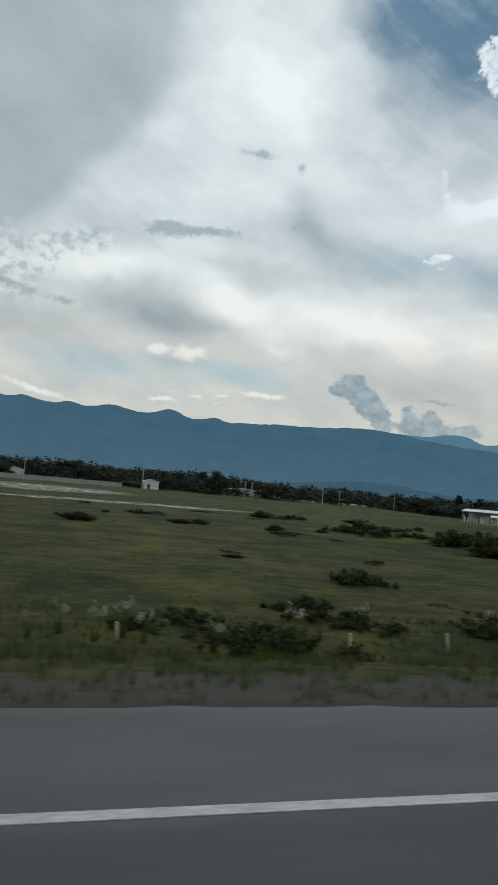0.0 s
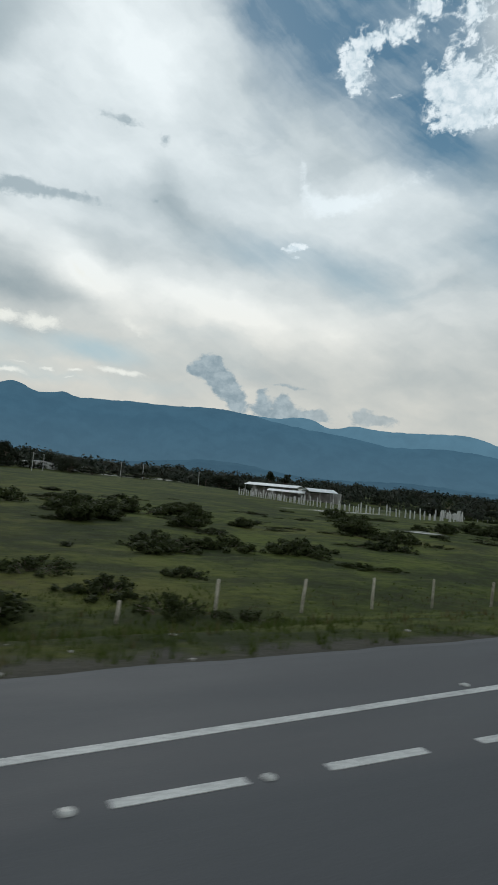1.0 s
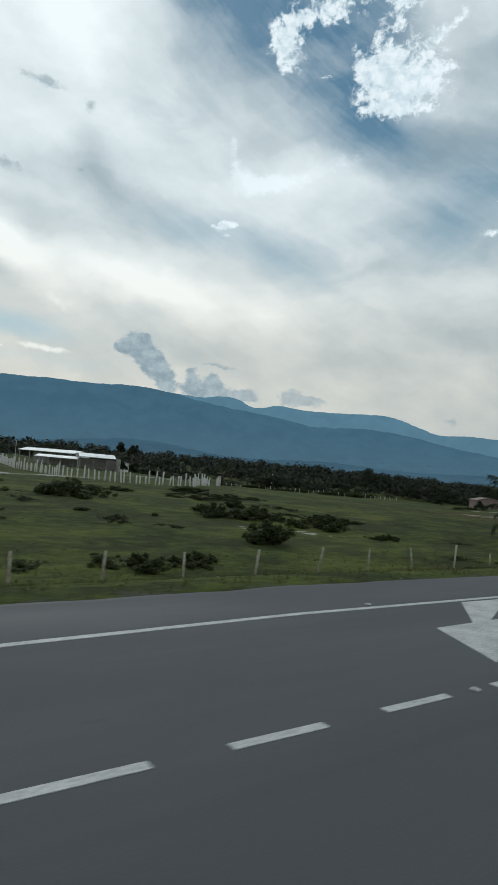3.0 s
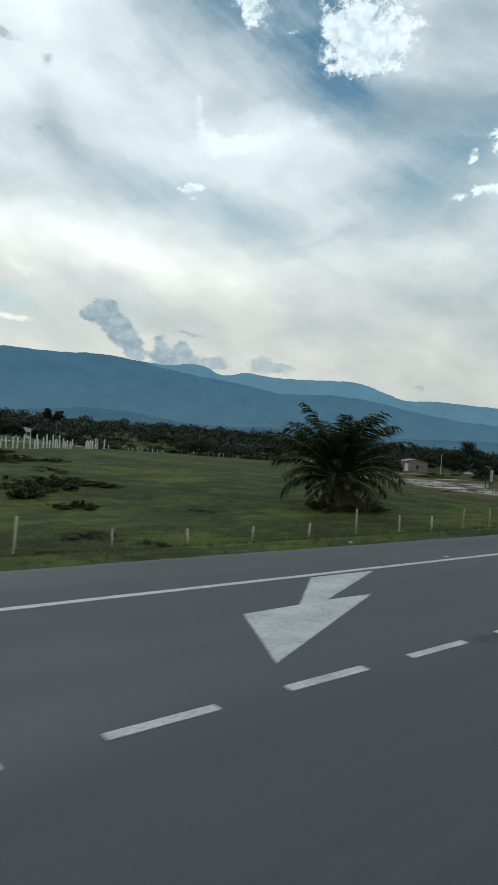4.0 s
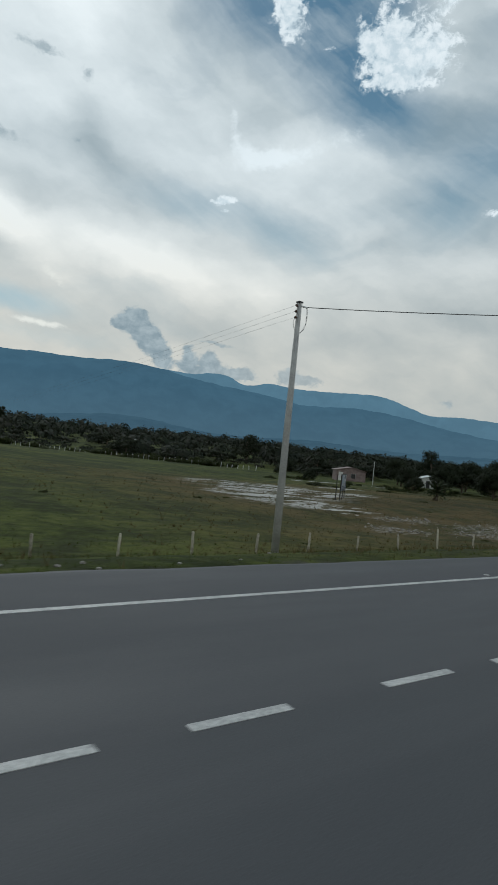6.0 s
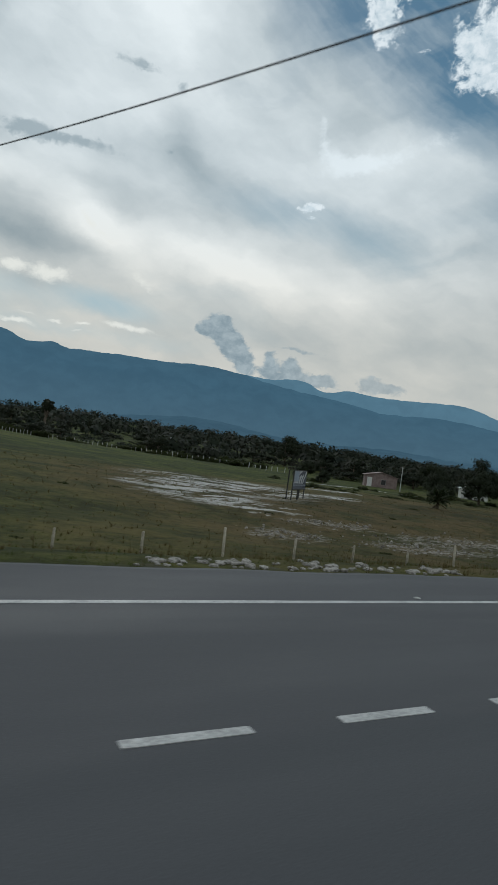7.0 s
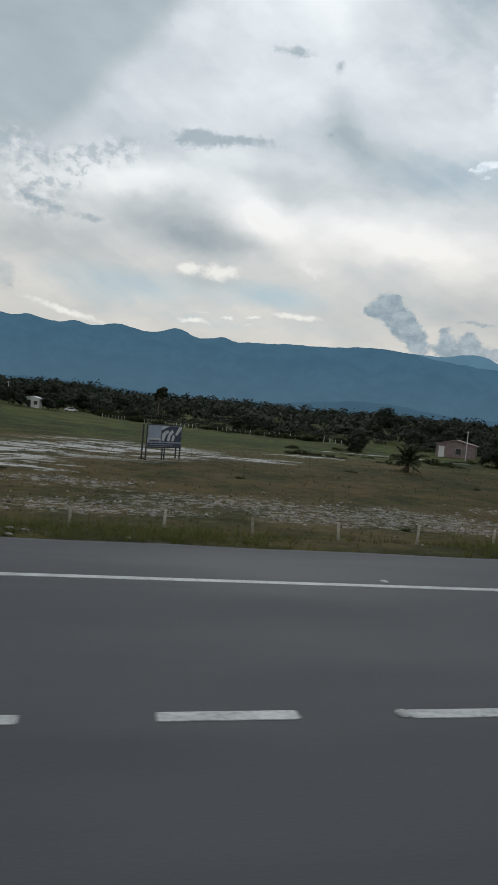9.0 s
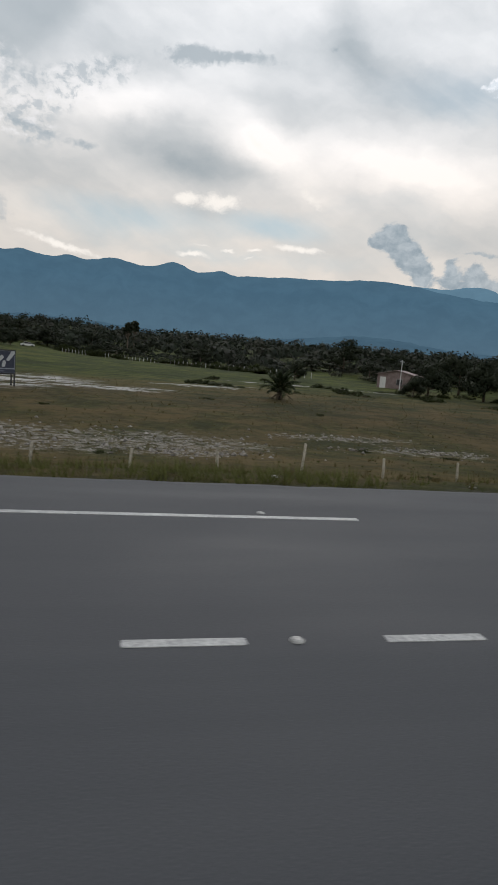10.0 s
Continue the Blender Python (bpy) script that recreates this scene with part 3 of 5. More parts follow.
def leaf_normals(d):
    """Normals that let loose leaves take light as one soft clump; d points out of the clump, one row for each leaf."""
    m = d * 0.55 + np.array([0, 0, 0.75])
    return np.repeat(m / (np.linalg.norm(m, axis=1)[:, None] + 1e-9), 4, 0)


def thing(name, m, label, category, group="", kind=""):
    ob = new(name)
    ob.matrix_world = m
    return tagged(ob, label, category, group, kind)


def box_bm(x0, x1, y0, y1, z0, z1, bevel=0.0, bm=None):
    own = bm is None
    bm = bm or bmesh.new()
    made = bmesh.ops.create_cube(bm, size=1)["verts"]
    for v in made:
        v.co = Vector((x0 + (v.co.x + .5) * (x1 - x0), y0 + (v.co.y + .5) * (y1 - y0), z0 + (v.co.z + .5) * (z1 - z0)))
    if bevel and own:
        bmesh.ops.bevel(bm, geom=bm.edges[:], offset=bevel, segments=1, affect="EDGES")
    return bm


def tube_bm(points, radii, sides=8, bm=None):
    """A round bar through points, its ends closed."""
    bm = bm or bmesh.new()
    rings = []
    for i, p in enumerate(points):
        p = Vector(p)
        d = (Vector(points[min(i + 1, len(points) - 1)]) - Vector(points[max(i - 1, 0)])).normalized()
        u = d.orthogonal().normalized()
        if abs(d.z) > 0.9:
            u = (Vector((1, 0, 0)) - d * d.x).normalized()
        v = d.cross(u)
        r = radii[i] if isinstance(radii, (list, tuple)) else radii
        rings.append([bm.verts.new(p + (u * math.cos(2 * math.pi * k / sides) + v * math.sin(2 * math.pi * k / sides)) * r) for k in range(sides)])
    for a, b in zip(rings, rings[1:]):
        for k in range(sides):
            bm.faces.new((a[k], a[(k + 1) % sides], b[(k + 1) % sides], b[k]))
    bm.faces.new(rings[0][::-1])
    bm.faces.new(rings[-1])
    return bm


def slab_bm(outline, z0, z1, holes=()):
    """A flat plate over an outline of (x, y) points."""
    bm = bmesh.new()
    top = [bm.verts.new((x, y, z1)) for x, y in outline]
    low = [bm.verts.new((x, y, z0)) for x, y in outline]
    bm.faces.new(top)
    bm.faces.new(low[::-1])
    n = len(outline)
    for i in range(n):
        bm.faces.new((low[i], low[(i + 1) % n], top[(i + 1) % n], top[i]))
    bmesh.ops.recalc_face_normals(bm, faces=bm.faces[:])
    return bm


def smooth01(a, b, v):
    t = min(max((v - a) / (b - a), 0.0), 1.0)
    return t * t * (3 - 2 * t)


def road_edge(x):
    """Where the pavement ends across the carriageway: the shoulder widens beside the extra lane."""
    return 6.7 + 3.9 * min(max((x - 10) / 70.0, 0.0), 1.0)


def wood_front(x):
    """How far across the plain the wood begins."""
    pts = [(-200, 250), (100, 235), (180, 214), (205, 178), (228, 148), (250, 122), (300, 104), (420, 92)]
    for (xa, ya), (xb, yb) in zip(pts, pts[1:]):
        if x <= xb:
            return ya + (yb - ya) * max(0.0, (x - xa) / (xb - xa))
    return 92.0


def ground_z(x, y):
    d = y - road_edge(x)
    if d < 0:
        return -0.35
    z = -0.05 - 1.5 * smooth01(0.4, 8.5, d) + 0.25 * smooth01(25, 60, y)
    east = smooth01(118, 185, x)
    slope = 0.0155 * (1 - east) - 0.0065 * east
    z += slope * min(max(y - 19, 0.0), 260.0)
    # a shallow hollow in the dry field
    z -= smooth01(140, 163, x) * (0.1 * smooth01(9, 30, d) + 0.55 * math.exp(-((y - 30) / 10.0) ** 2))
    z += 0.031 * min(max(y - wood_front(x) - 10, 0.0), 650.0)
    rough = smooth01(0.5, 6, d)
    z += rough * (0.16 * noise.noise((x * 0.11, y * 0.11, 0.3)) + 0.07 * noise.noise((x * 0.45, y * 0.45, 2.0)))
    return z


def on_ground(x, y, turn=0.0, sink=0.0):
    return pose(x, y, ground_z(x, y) - sink, 0, 0, turn)


# ---- ground: one sheet to the horizon ----
def spread(*runs):
    out = []
    for a, b, n in runs:
        out += list(np.linspace(a, b, n, endpoint=False))
    return out + [runs[-1][1]]


GX = spread((-4800, -800, 8), (-800, -60, 20), (-60, 270, 210), (270, 800, 30), (800, 4900, 10))
GD = spread((-4800, -400, 6), (-400, -30, 6), (-30, -0.3, 4), (-0.3, 0.0, 1), (0.0, 12, 26), (12, 60, 50), (60, 300, 50), (300, 1000, 20), (1000, 4700, 9))
gv = []
for d in GD:
    for x in GX:
        e = road_edge(x)
        y = e + d
        gv.append((x, y, ground_z(x, y + 1e-4) if d >= 0 else -0.35))
nx = len(GX)
gf = [(j * nx + i, j * nx + i + 1, (j + 1) * nx + i + 1, (j + 1) * nx + i) for j in range(len(GD) - 1) for i in range(nx - 1)]
tagged(raw("ground", gv, gf, M["ground"], smooth=True), "rough green and straw-coloured pasture with pale bare patches", "ground", kind="structure")

# ---- road ----
edge_pts = [(x, road_edge(x) + 0.12 * noise.noise((x * 0.5, 0.0, 5.0)) + 0.07 * noise.noise((x * 2.1, 3.0, 5.0))) for x in np.arange(-120, 420.1, 0.6)]
bm = bmesh.new()
rows = [[bm.verts.new((x, -9.0, -0.04)), bm.verts.new((x, -3.0, 0.0)), bm.verts.new((x, 4.4, 0.0)), bm.verts.new((x, y - 0.25, 0.0)), bm.verts.new((x, y, -0.03)), bm.verts.new((x, y + 0.1, -0.3))] for x, y in edge_pts]
for a, b in zip(rows, rows[1:]):
    for k in range(5):
        bm.faces.new((a[k], b[k], b[k + 1], a[k + 1]))
bmesh.ops.recalc_face_normals(bm, faces=bm.faces[:])
road = tagged(part("road", bm, M["asphalt"]), "grey worn asphalt highway with white lane markings", "road", kind="structure")


def edge_line_y(x):
    return 4.45 + 3.8 * min(max((x - 8.5) / 69.0, 0.0), 1.0)


def strip(x0, x1, step, width, z=0.007):
    """A painted line along the shoulder, following the taper."""
    xs = list(np.arange(x0, x1, step)) + [x1]
    bm = bmesh.new()
    rows = []
    for x in xs:
        y = edge_line_y(x)
        j = 0.008 * noise.noise((x * 3.0, 0.0, 1.0))
        rows.append([bm.verts.new((x, y - width / 2 + j, 0.0)), bm.verts.new((x, y - width / 2 + j, z)), bm.verts.new((x, y + width / 2 + j, z)), bm.verts.new((x, y + width / 2 + j, 0.0))])
    for a, b in zip(rows, rows[1:]):
        for k in range(3):
            bm.faces.new((a[k], b[k], b[k + 1], a[k + 1]))
    bm.faces.new(rows[0][::-1])
    bm.faces.new(rows[-1])
    bmesh.ops.recalc_face_normals(bm, faces=bm.faces[:])
    return bm


part("edge_line", strip(-120, 191.1, 0.8, 0.135), M["paint"], road, "long white painted edge line")
# lane dashes
rng = random.Random(4)
starts = [9.57 + 2.0 * k for k in range(0, 62)] + [134.11 + 2.137 * k for k in range(0, 40)]
dash_mesh = None
for x in starts:
    if dash_mesh is None:
        d = part("lane_dash", slab_bm([(0.0, -0.06), (0.03, -0.066), (1.15, -0.064), (1.18, -0.058), (1.175, 0.06), (1.14, 0.066), (0.02, 0.064), (0.0, 0.058)], 0.0, 0.007), M["paint"], road)
        dash_mesh = d.data
    else:
        d = new("lane_dash", dash_mesh)
        d.parent = road
    d.matrix_basis = pose(x + (0.18 if x > 188 else rng.uniform(-0.03, 0.03)), 4.447 + rng.uniform(-0.012, 0.012), 0.0) @ Matrix.Diagonal((rng.uniform(0.94, 1.03) * (0.86 if x > 186 else 1), rng.uniform(0.93, 1.06), 1, 1))
for x in (78.61, 95.93):
    part("lane_arrow", slab_bm([(x, 5.03), (x + 3.66, 6.74), (x + 2.6, 6.78), (x + 5.29, 8.06), (x + 3.52, 8.09), (x + 1.97, 6.75), (x + 0.83, 6.71)], 0.0, 0.006), M["paint"], road, "white painted merge arrow")
bm = slab_bm([(113.35, 6.94), (113.35, 5.68), (114.0, 5.78), (114.0, 6.83)], 0.0, 0.006)
for pts in ([(114.0, 5.78), (117.14, 6.31), (116.35, 6.31), (114.0, 5.95)], [(114.0, 6.83), (114.0, 6.65), (116.35, 6.33), (117.14, 6.31)]):
    top = [bm.verts.new((x, y, 0.006)) for x, y in pts]
    bm.faces.new(top)
part("yield_mark", bm, M["paint"], road, "white painted hollow triangle")
# reflective studs
bm = tube_bm([(0, 0, 0), (0, 0, 0.012), (0, 0, 0.022)], [0.068, 0.06, 0.036], 10)
stud = part("road_stud", bm, M["stud"], road, "small white reflective road stud")
stud.location = (49.28, 4.447, 0.004)
for x, y in [(51.2, 4.447), (53.1, 4.447), (105.17, 4.447), (117.0, 4.447), (189.03, 4.447), (26.97, 4.447), (25.27, 4.447), (103.4, 4.447), (41.2, 4.447), (65.2, 4.447), (77.2, 4.447), (141.97, 4.49), (164.9, 4.447), (176.8, 4.447),
             (117.45, 8.52), (142.5, 8.5), (166.06, 8.52), (178.47, 8.5), (189.6, 8.47), (55.54, 7.25), (43.3, 6.55), (31.0, 5.9), (67.5, 7.95), (79.6, 8.5), (92, 8.5), (104.5, 8.5), (130, 8.5), (154, 8.5)]:
    s = new("road_stud", stud.data)
    s.parent, s.location = road, (x, y, 0.004)


# ---- far ranges ----
def range_mesh(name, dist, depth, crest, mat, label, seed, relief, a0=-75, a1=120, step=0.15):
    verts, rings = [], []
    azs = np.arange(a0, a1 + 0.01, step)
    prof = [(-1.0, 0.0), (-0.85, 0.1), (-0.65, 0.28), (-0.45, 0.5), (-0.28, 0.7), (-0.12, 0.9), (0.0, 1.0), (0.12, 0.93)]
    for a in azs:
        h = dist * math.tan(radians(crest(a)))
        h += dist * 0.0017 * noise.fractal((a * 0.6, seed, 0.0), 0.75, 2.0, 6)
        ring = []
        for d, k in prof:
            gull = relief * noise.fractal((a * 0.5 + d * 1.4, d * 1.5, seed + 7), 1.0, 2.1, 4) * (1 - k) * (0.15 + k) * 2.2
            r = dist + depth * d
            ring.append((95 + r * math.sin(radians(a)), r * math.cos(radians(a)), 2.4 + h * (k + gull) - (8 if d == -1.0 else 0)))
        rings.append(ring)
    n = len(prof)
    for ring in rings:
        verts += ring
    faces = [(i * n + k, (i + 1) * n + k, (i + 1) * n + k + 1, i * n + k + 1) for i in range(len(rings) - 1) for k in range(n - 1)]
    ob = raw(name, verts, faces, mat, smooth=True)
    return tagged(ob, label, "mountains", kind="structure")


def peak(a, at, w, h):
    return h * math.exp(-((a - at) / w) ** 2)


def main_crest(a):
    e = 7.05 - 2.05 * smooth01(25, 42, a) - 1.8 * smooth01(44, 62, a) - 0.6 * smooth01(62, 90, a) - 1.0 * smooth01(-12, -60, a)
    e += 0.12 * smooth01(8, 4, a) + 0.5 * smooth01(-9, -14, a)
    return e + peak(a, -8.3, 1.0, 0.3) + peak(a, -4.3, 0.9, 0.22) + peak(a, -0.3, 1.5, 0.42) + peak(a, 5.0, 1.3, 0.62) + peak(a, 9.3, 1.0, 0.3) + peak(a, 16, 3.0, 0.2) + peak(a, 23.5, 4.0, 0.42) + peak(a, 37, 3.5, 0.35) + peak(a, 48, 5, 0.35)


def back_crest(a):
    e = 6.4 + 0.55 * smooth01(20, 25, a) - 0.55 * smooth01(33.2, 35.4, a) - 1.35 * smooth01(48, 53.5, a) - 0.4 * smooth01(54, 66, a) - 1.0 * smooth01(66, 100, a)
    return e + peak(a, 26, 3, 0.25) + peak(a, 32.3, 1.6, 0.38) + peak(a, 37.6, 1.8, 0.38) + peak(a, 42, 4, 0.2) + peak(a, 46.6, 2.0, 0.2) + peak(a, 55.5, 2.0, 0.12)


def foot_crest(a):
    return 1.35 + peak(a, 24, 7, 1.1) + peak(a, -6, 9, 0.6) + peak(a, 42, 6, 0.5) + peak(a, 60, 8, 0.4)


# third argument: the haze colour that each slope emits
range_mesh("mountain_back", 4780, 500, back_crest, range_material("far_slope_glow", (0.03, 0.045, 0.03), (0.115, 0.215, 0.285), 0.92, 500), "pale blue mountain range in haze", 3.0, 0.10)
range_mesh("mountain_range", 4250, 900, main_crest, range_material("mid_slope_glow", (0.03, 0.045, 0.03), (0.066, 0.138, 0.197), 0.9, 420), "hazy blue wooded mountain range", 11.0, 0.16)
range_mesh("foothill", 3100, 700, foot_crest, range_material("near_slope_glow", (0.03, 0.045, 0.03), (0.06, 0.118, 0.167), 0.86, 90), "low hazy foothills below the range", 23.0, 0.16)


# ---- plants ----
def leaf_cloud(rnd, centres, count, size, squash=0.8):
    """Loose leaves, each a bent pair of triangles, gathered round (centre, radius) pairs."""
    cs = np.array([c for c, r in centres], float)
    rs = np.array([r for c, r in centres], float)
    pick = rnd.choice(len(cs), count, p=rs ** 2 / (rs ** 2).sum())
    d = rnd.normal(size=(count, 3))
    d /= np.linalg.norm(d, axis=1)[:, None]
    rad = rs[pick] * rnd.triangular(0.1, 0.85, 1.3, count)
    p = cs[pick] + d * rad[:, None] * np.array([1, 1, squash])
    u = np.cross(d, rnd.normal(size=(count, 3))) + rnd.normal(scale=0.3, size=(count, 3))
    u /= np.linalg.norm(u, axis=1)[:, None] + 1e-9
    v = np.cross(u, d + rnd.normal(scale=0.35, size=(count, 3)))
    v /= np.linalg.norm(v, axis=1)[:, None] + 1e-9
    s = (size * rnd.uniform(0.6, 1.4, count))[:, None]
    verts = np.concatenate([p - u * s, p + v * s * 0.8, p + u * s, p - v * s * 0.8 + d * s * 0.3], 1).reshape(-1, 3)
    base = np.arange(count)[:, None] * 4
    faces = np.concatenate([base + np.array([0, 1, 2]), base + np.array([0, 2, 3])], 0)
    return verts, faces, leaf_normals(d)


def tree(name, seed, height, wide, leaves, size, label, trunk_r=0.18, low=0.08):
    """A tapered trunk with limbs and a crown of loose leaves round the limb ends."""
    rnd = np.random.RandomState(seed)
    top = thing(name, Matrix(), label, "tree")
    bm = tube_bm([(0, 0, -0.3), (0.05 * height * rnd.uniform(-.4, .4), 0, height * 0.3), (0.04 * height * rnd.uniform(-1, 1), 0.03 * height * rnd.uniform(-1, 1), height * 0.62), (0, 0, height * 0.85)],
                 [trunk_r * 1.3, trunk_r, trunk_r * 0.7, trunk_r * 0.25], 7)
    centres = []
    for k in range(16):
        a, h0 = k * 2.4 + rnd.uniform(-.4, .4), height * rnd.uniform(low, 0.68)
        reach = wide * rnd.uniform(0.45, 0.95) * (1.15 - 0.5 * h0 / height)
        end = Vector((math.cos(a) * reach, math.sin(a) * reach, min(h0 + height * rnd.uniform(0.12, 0.3), height * 0.92)))
        tube_bm([(0, 0, h0), tuple((Vector((0, 0, h0)) + end) / 2 + Vector((0, 0, -0.06 * height))), tuple(end)], [trunk_r * 0.5, trunk_r * 0.32, trunk_r * 0.1], 5, bm)
        centres.append((tuple(end), wide * rnd.uniform(0.16, 0.42)))
    centres.append(((0, 0, height * 0.84), wide * 0.42))
    centres.append(((wide * 0.15, 0, height * 0.66), wide * 0.5))
    part("trunk", bm, M["bark"], top, smooth=True)
    v, f, nn = leaf_cloud(rnd, centres, leaves, size)
    raw("crown", v, f, M["leaf"], top, normals=nn)
    return top


def bush(seed, wide, high, leaves, size, label, stems=22):
    """Many thin stems of unequal length, each with a loose clump of leaves at its end and along it."""
    rnd = np.random.RandomState(seed)
    top = thing("bush", Matrix(), label, "bush")
    bm = bmesh.new()
    centres = []
    for k in range(stems):
        a, r = rnd.uniform(0, 6.28), wide * rnd.uniform(0.0, 1.0) ** 0.7 * (1.35 if k % 6 == 0 else 1.0)
        end = (math.cos(a) * r, math.sin(a) * r * 0.85, high * rnd.uniform(0.25, 1.0) * (1.1 - 0.65 * min(r / wide, 1.2)))
        tube_bm([(end[0] * .3, end[1] * .3, -0.15), (end[0] * 0.6, end[1] * 0.6, end[2] * 0.6), end], [0.03, 0.02, 0.008], 4, bm)
        centres.append((end, (wide * high) ** 0.5 * rnd.uniform(0.1, 0.26)))
        centres.append(((end[0] * 0.75, end[1] * 0.75, end[2] * 0.55), (wide * high) ** 0.5 * rnd.uniform(0.12, 0.26)))
    part("stem", bm, M["bark"], top)
    v, f, nn = leaf_cloud(rnd, centres, leaves, size, 0.8)
    v[:, 2] = np.where(v[:, 2] < 0, np.abs(v[:, 2]) * 0.3, v[:, 2])
    raw("foliage", v, f, M["leaf_b"], top, normals=nn)
    return top


def palm(name, seed, trunk_h, reach, fronds, label, leaflets=34, dead=5):
    """A stout trunk of old leaf bases, arching feathered fronds of unequal length and a skirt of dry ones."""
    rnd = random.Random(seed)
    top = thing(name, Matrix(), label, "palm tree")
    girth = reach / 5.7
    bm = tube_bm([(0, 0, -0.4), (0.02, 0, trunk_h * 0.3), (0.05, 0.02, trunk_h * 0.7), (0.05, 0, trunk_h)], [0.46 * girth, 0.4 * girth, 0.42 * girth, 0.3 * girth], 12)
    for k in range(34):
        a, z = k * 2.39, trunk_h * (0.12 + 0.86 * k / 34)
        d = Vector((math.cos(a), math.sin(a), 0)) * girth
        tube_bm([tuple(d * 0.32 + Vector((0, 0, z))), tuple(d * 0.58 + Vector((0, 0, z + 0.28 * girth)))], [0.1 * girth, 0.05 * girth], 5, bm)
    part("trunk", bm, M["palm_bark"], top, "short trunk with old leaf bases", smooth=True)
    for k in range(fronds + dead):
        dry = k >= fronds
        a = k * 2.399 + rnd.uniform(-.5, .5)
        f = k / fronds
        rise = rnd.uniform(-50, -5) if dry else 88 - 82 * f ** 1.1 + rnd.uniform(-9, 9)
        length = reach * rnd.uniform(0.72, 1.12) * (0.6 if dry else 0.78 + 0.32 * math.sin(math.pi * min(f + 0.15, 1)))
        droop = rnd.uniform(30, 60) if dry else rnd.uniform(35, 70) + 35 * f
        twist = rnd.uniform(-0.5, 0.5)
        pts, p, el_ = [], Vector((0.05, 0, trunk_h - (0.25 * trunk_h * rnd.random() if dry else 0.0))), radians(rise)
        n = 12
        for i in range(n + 1):
            pts.append(p.copy())
            e = el_ - radians(droop) * (i / n) ** 1.7
            b = a + twist * (i / n) ** 2
            p = p + Vector((math.cos(b) * math.cos(e), math.sin(b) * math.cos(e), math.sin(e))) * length / n
        bm = tube_bm([tuple(q) for q in pts], [0.06 * girth * (1 - i / (n + 2)) for i in range(n + 1)], 5)
        fr = part("frond", bm, M["dead_frond"] if dry else M["rib"], top, "dry hanging frond" if dry else "")
        verts, faces = [], []
        side = Vector((-math.sin(a), math.cos(a), 0))
        for j in range(leaflets):
            s = 0.16 + 0.84 * j / leaflets
            i = min(int(s * n), n - 1)
            q = pts[i].lerp(pts[i + 1], s * n - i)
            along = (pts[i + 1] - pts[i]).normalized()
            up = side.cross(along)
            ll = length * 0.2 * (0.35 + 0.65 * math.sin(math.pi * min(s * 0.92 + 0.04, 1.0)) ** 0.7) * rnd.uniform(0.7, 1.2)
            for sg in (-1, 1):
                if rnd.random() < (0.3 if dry else 0.07):
                    continue
                d = (side * sg * 0.8 + along * rnd.uniform(0.45, 0.95) + up * rnd.uniform(-0.3, 0.6)).normalized()
                sag = rnd.uniform(0.2, 0.55) * ll
                tip = q + d * ll + Vector((0, 0, -sag))
                mid = q + d * ll * 0.55 + Vector((0, 0, -sag * 0.2))
                b = len(verts)
                wv = along * 0.042 * girth ** 0.5
                verts += [q - wv, q + wv, mid + wv, mid - wv, tip]
                faces += [(b, b + 1, b + 2), (b, b + 2, b + 3), (b + 3, b + 2, b + 4)]
        raw("leaf_blade", [tuple(v) for v in verts], faces, M["dead_frond"] if dry else M["frond"], fr)
    return top


def placed(ob, m, scale=1.0):
    ob.matrix_world = m @ (Matrix.Diagonal((*scale, 1)) if isinstance(scale, tuple) else Matrix.Scale(scale, 4))
    return ob


def again(ob, m, scale=1.0, label="", group=""):
    c = copy_thing(ob, Matrix())
    c.matrix_basis = m @ (Matrix.Diagonal((*scale, 1)) if isinstance(scale, tuple) else Matrix.Scale(scale, 4))
    return tagged(c, label, "", group)


# the big palm behind the fence, and a small one in the dry field
placed(palm("palm_tree", 5, 2.1, 5.2, 56, "large bushy palm with arching dark green fronds by the fence", 62, 12), on_ground(120.9, 27.6, 20, 0.2))
placed(palm("palm_tree", 9, 0.7, 1.55, 46, "small dark bushy palm standing alone in the dry field", 30, 6), on_ground(201.5, 53.6, 0, 0.1), 1.35)

# trees of the wood edge: a few kinds, repeated
kinds = [tree("tree", 11, 9, 4.8, 3000, 0.2, "dark green broad-crowned tree at the wood edge"),
         tree("tree", 12, 7, 4.6, 2800, 0.2, "dark green low spreading tree at the wood edge"),
         tree("tree", 13, 11, 4.2, 3000, 0.2, "tall dark green tree rising over the wood"),
         tree("tree", 14, 6, 3.6, 2600, 0.17, "small dense dark green tree at the field side"),
         tree("tree", 15, 8, 5.8, 3200, 0.21, "wide dark green tree with an uneven crown")]
rng = random.Random(21)


spots = []
for k in range(150):
    x = rng.uniform(-70, 400)
    y = wood_front(x) + 3 + abs(rng.gauss(0, 1)) * 48
    spots.append((x, y))
used = set()
for x, y in spots:
    k = rng.randrange(5)
    s = (rng.uniform(0.7, 1.5), rng.uniform(0.7, 1.4), rng.uniform(0.28, 0.85) * rng.choice((0.8, 1.0, 1.0, 1.25)))
    m = on_ground(x, y, rng.uniform(0, 360), 0.1)
    if k not in used:
        used.add(k)
        tagged(placed(kinds[k], m, s), group="trees of the wood edge")
    else:
        again(kinds[k], m, s, group="trees of the wood edge")
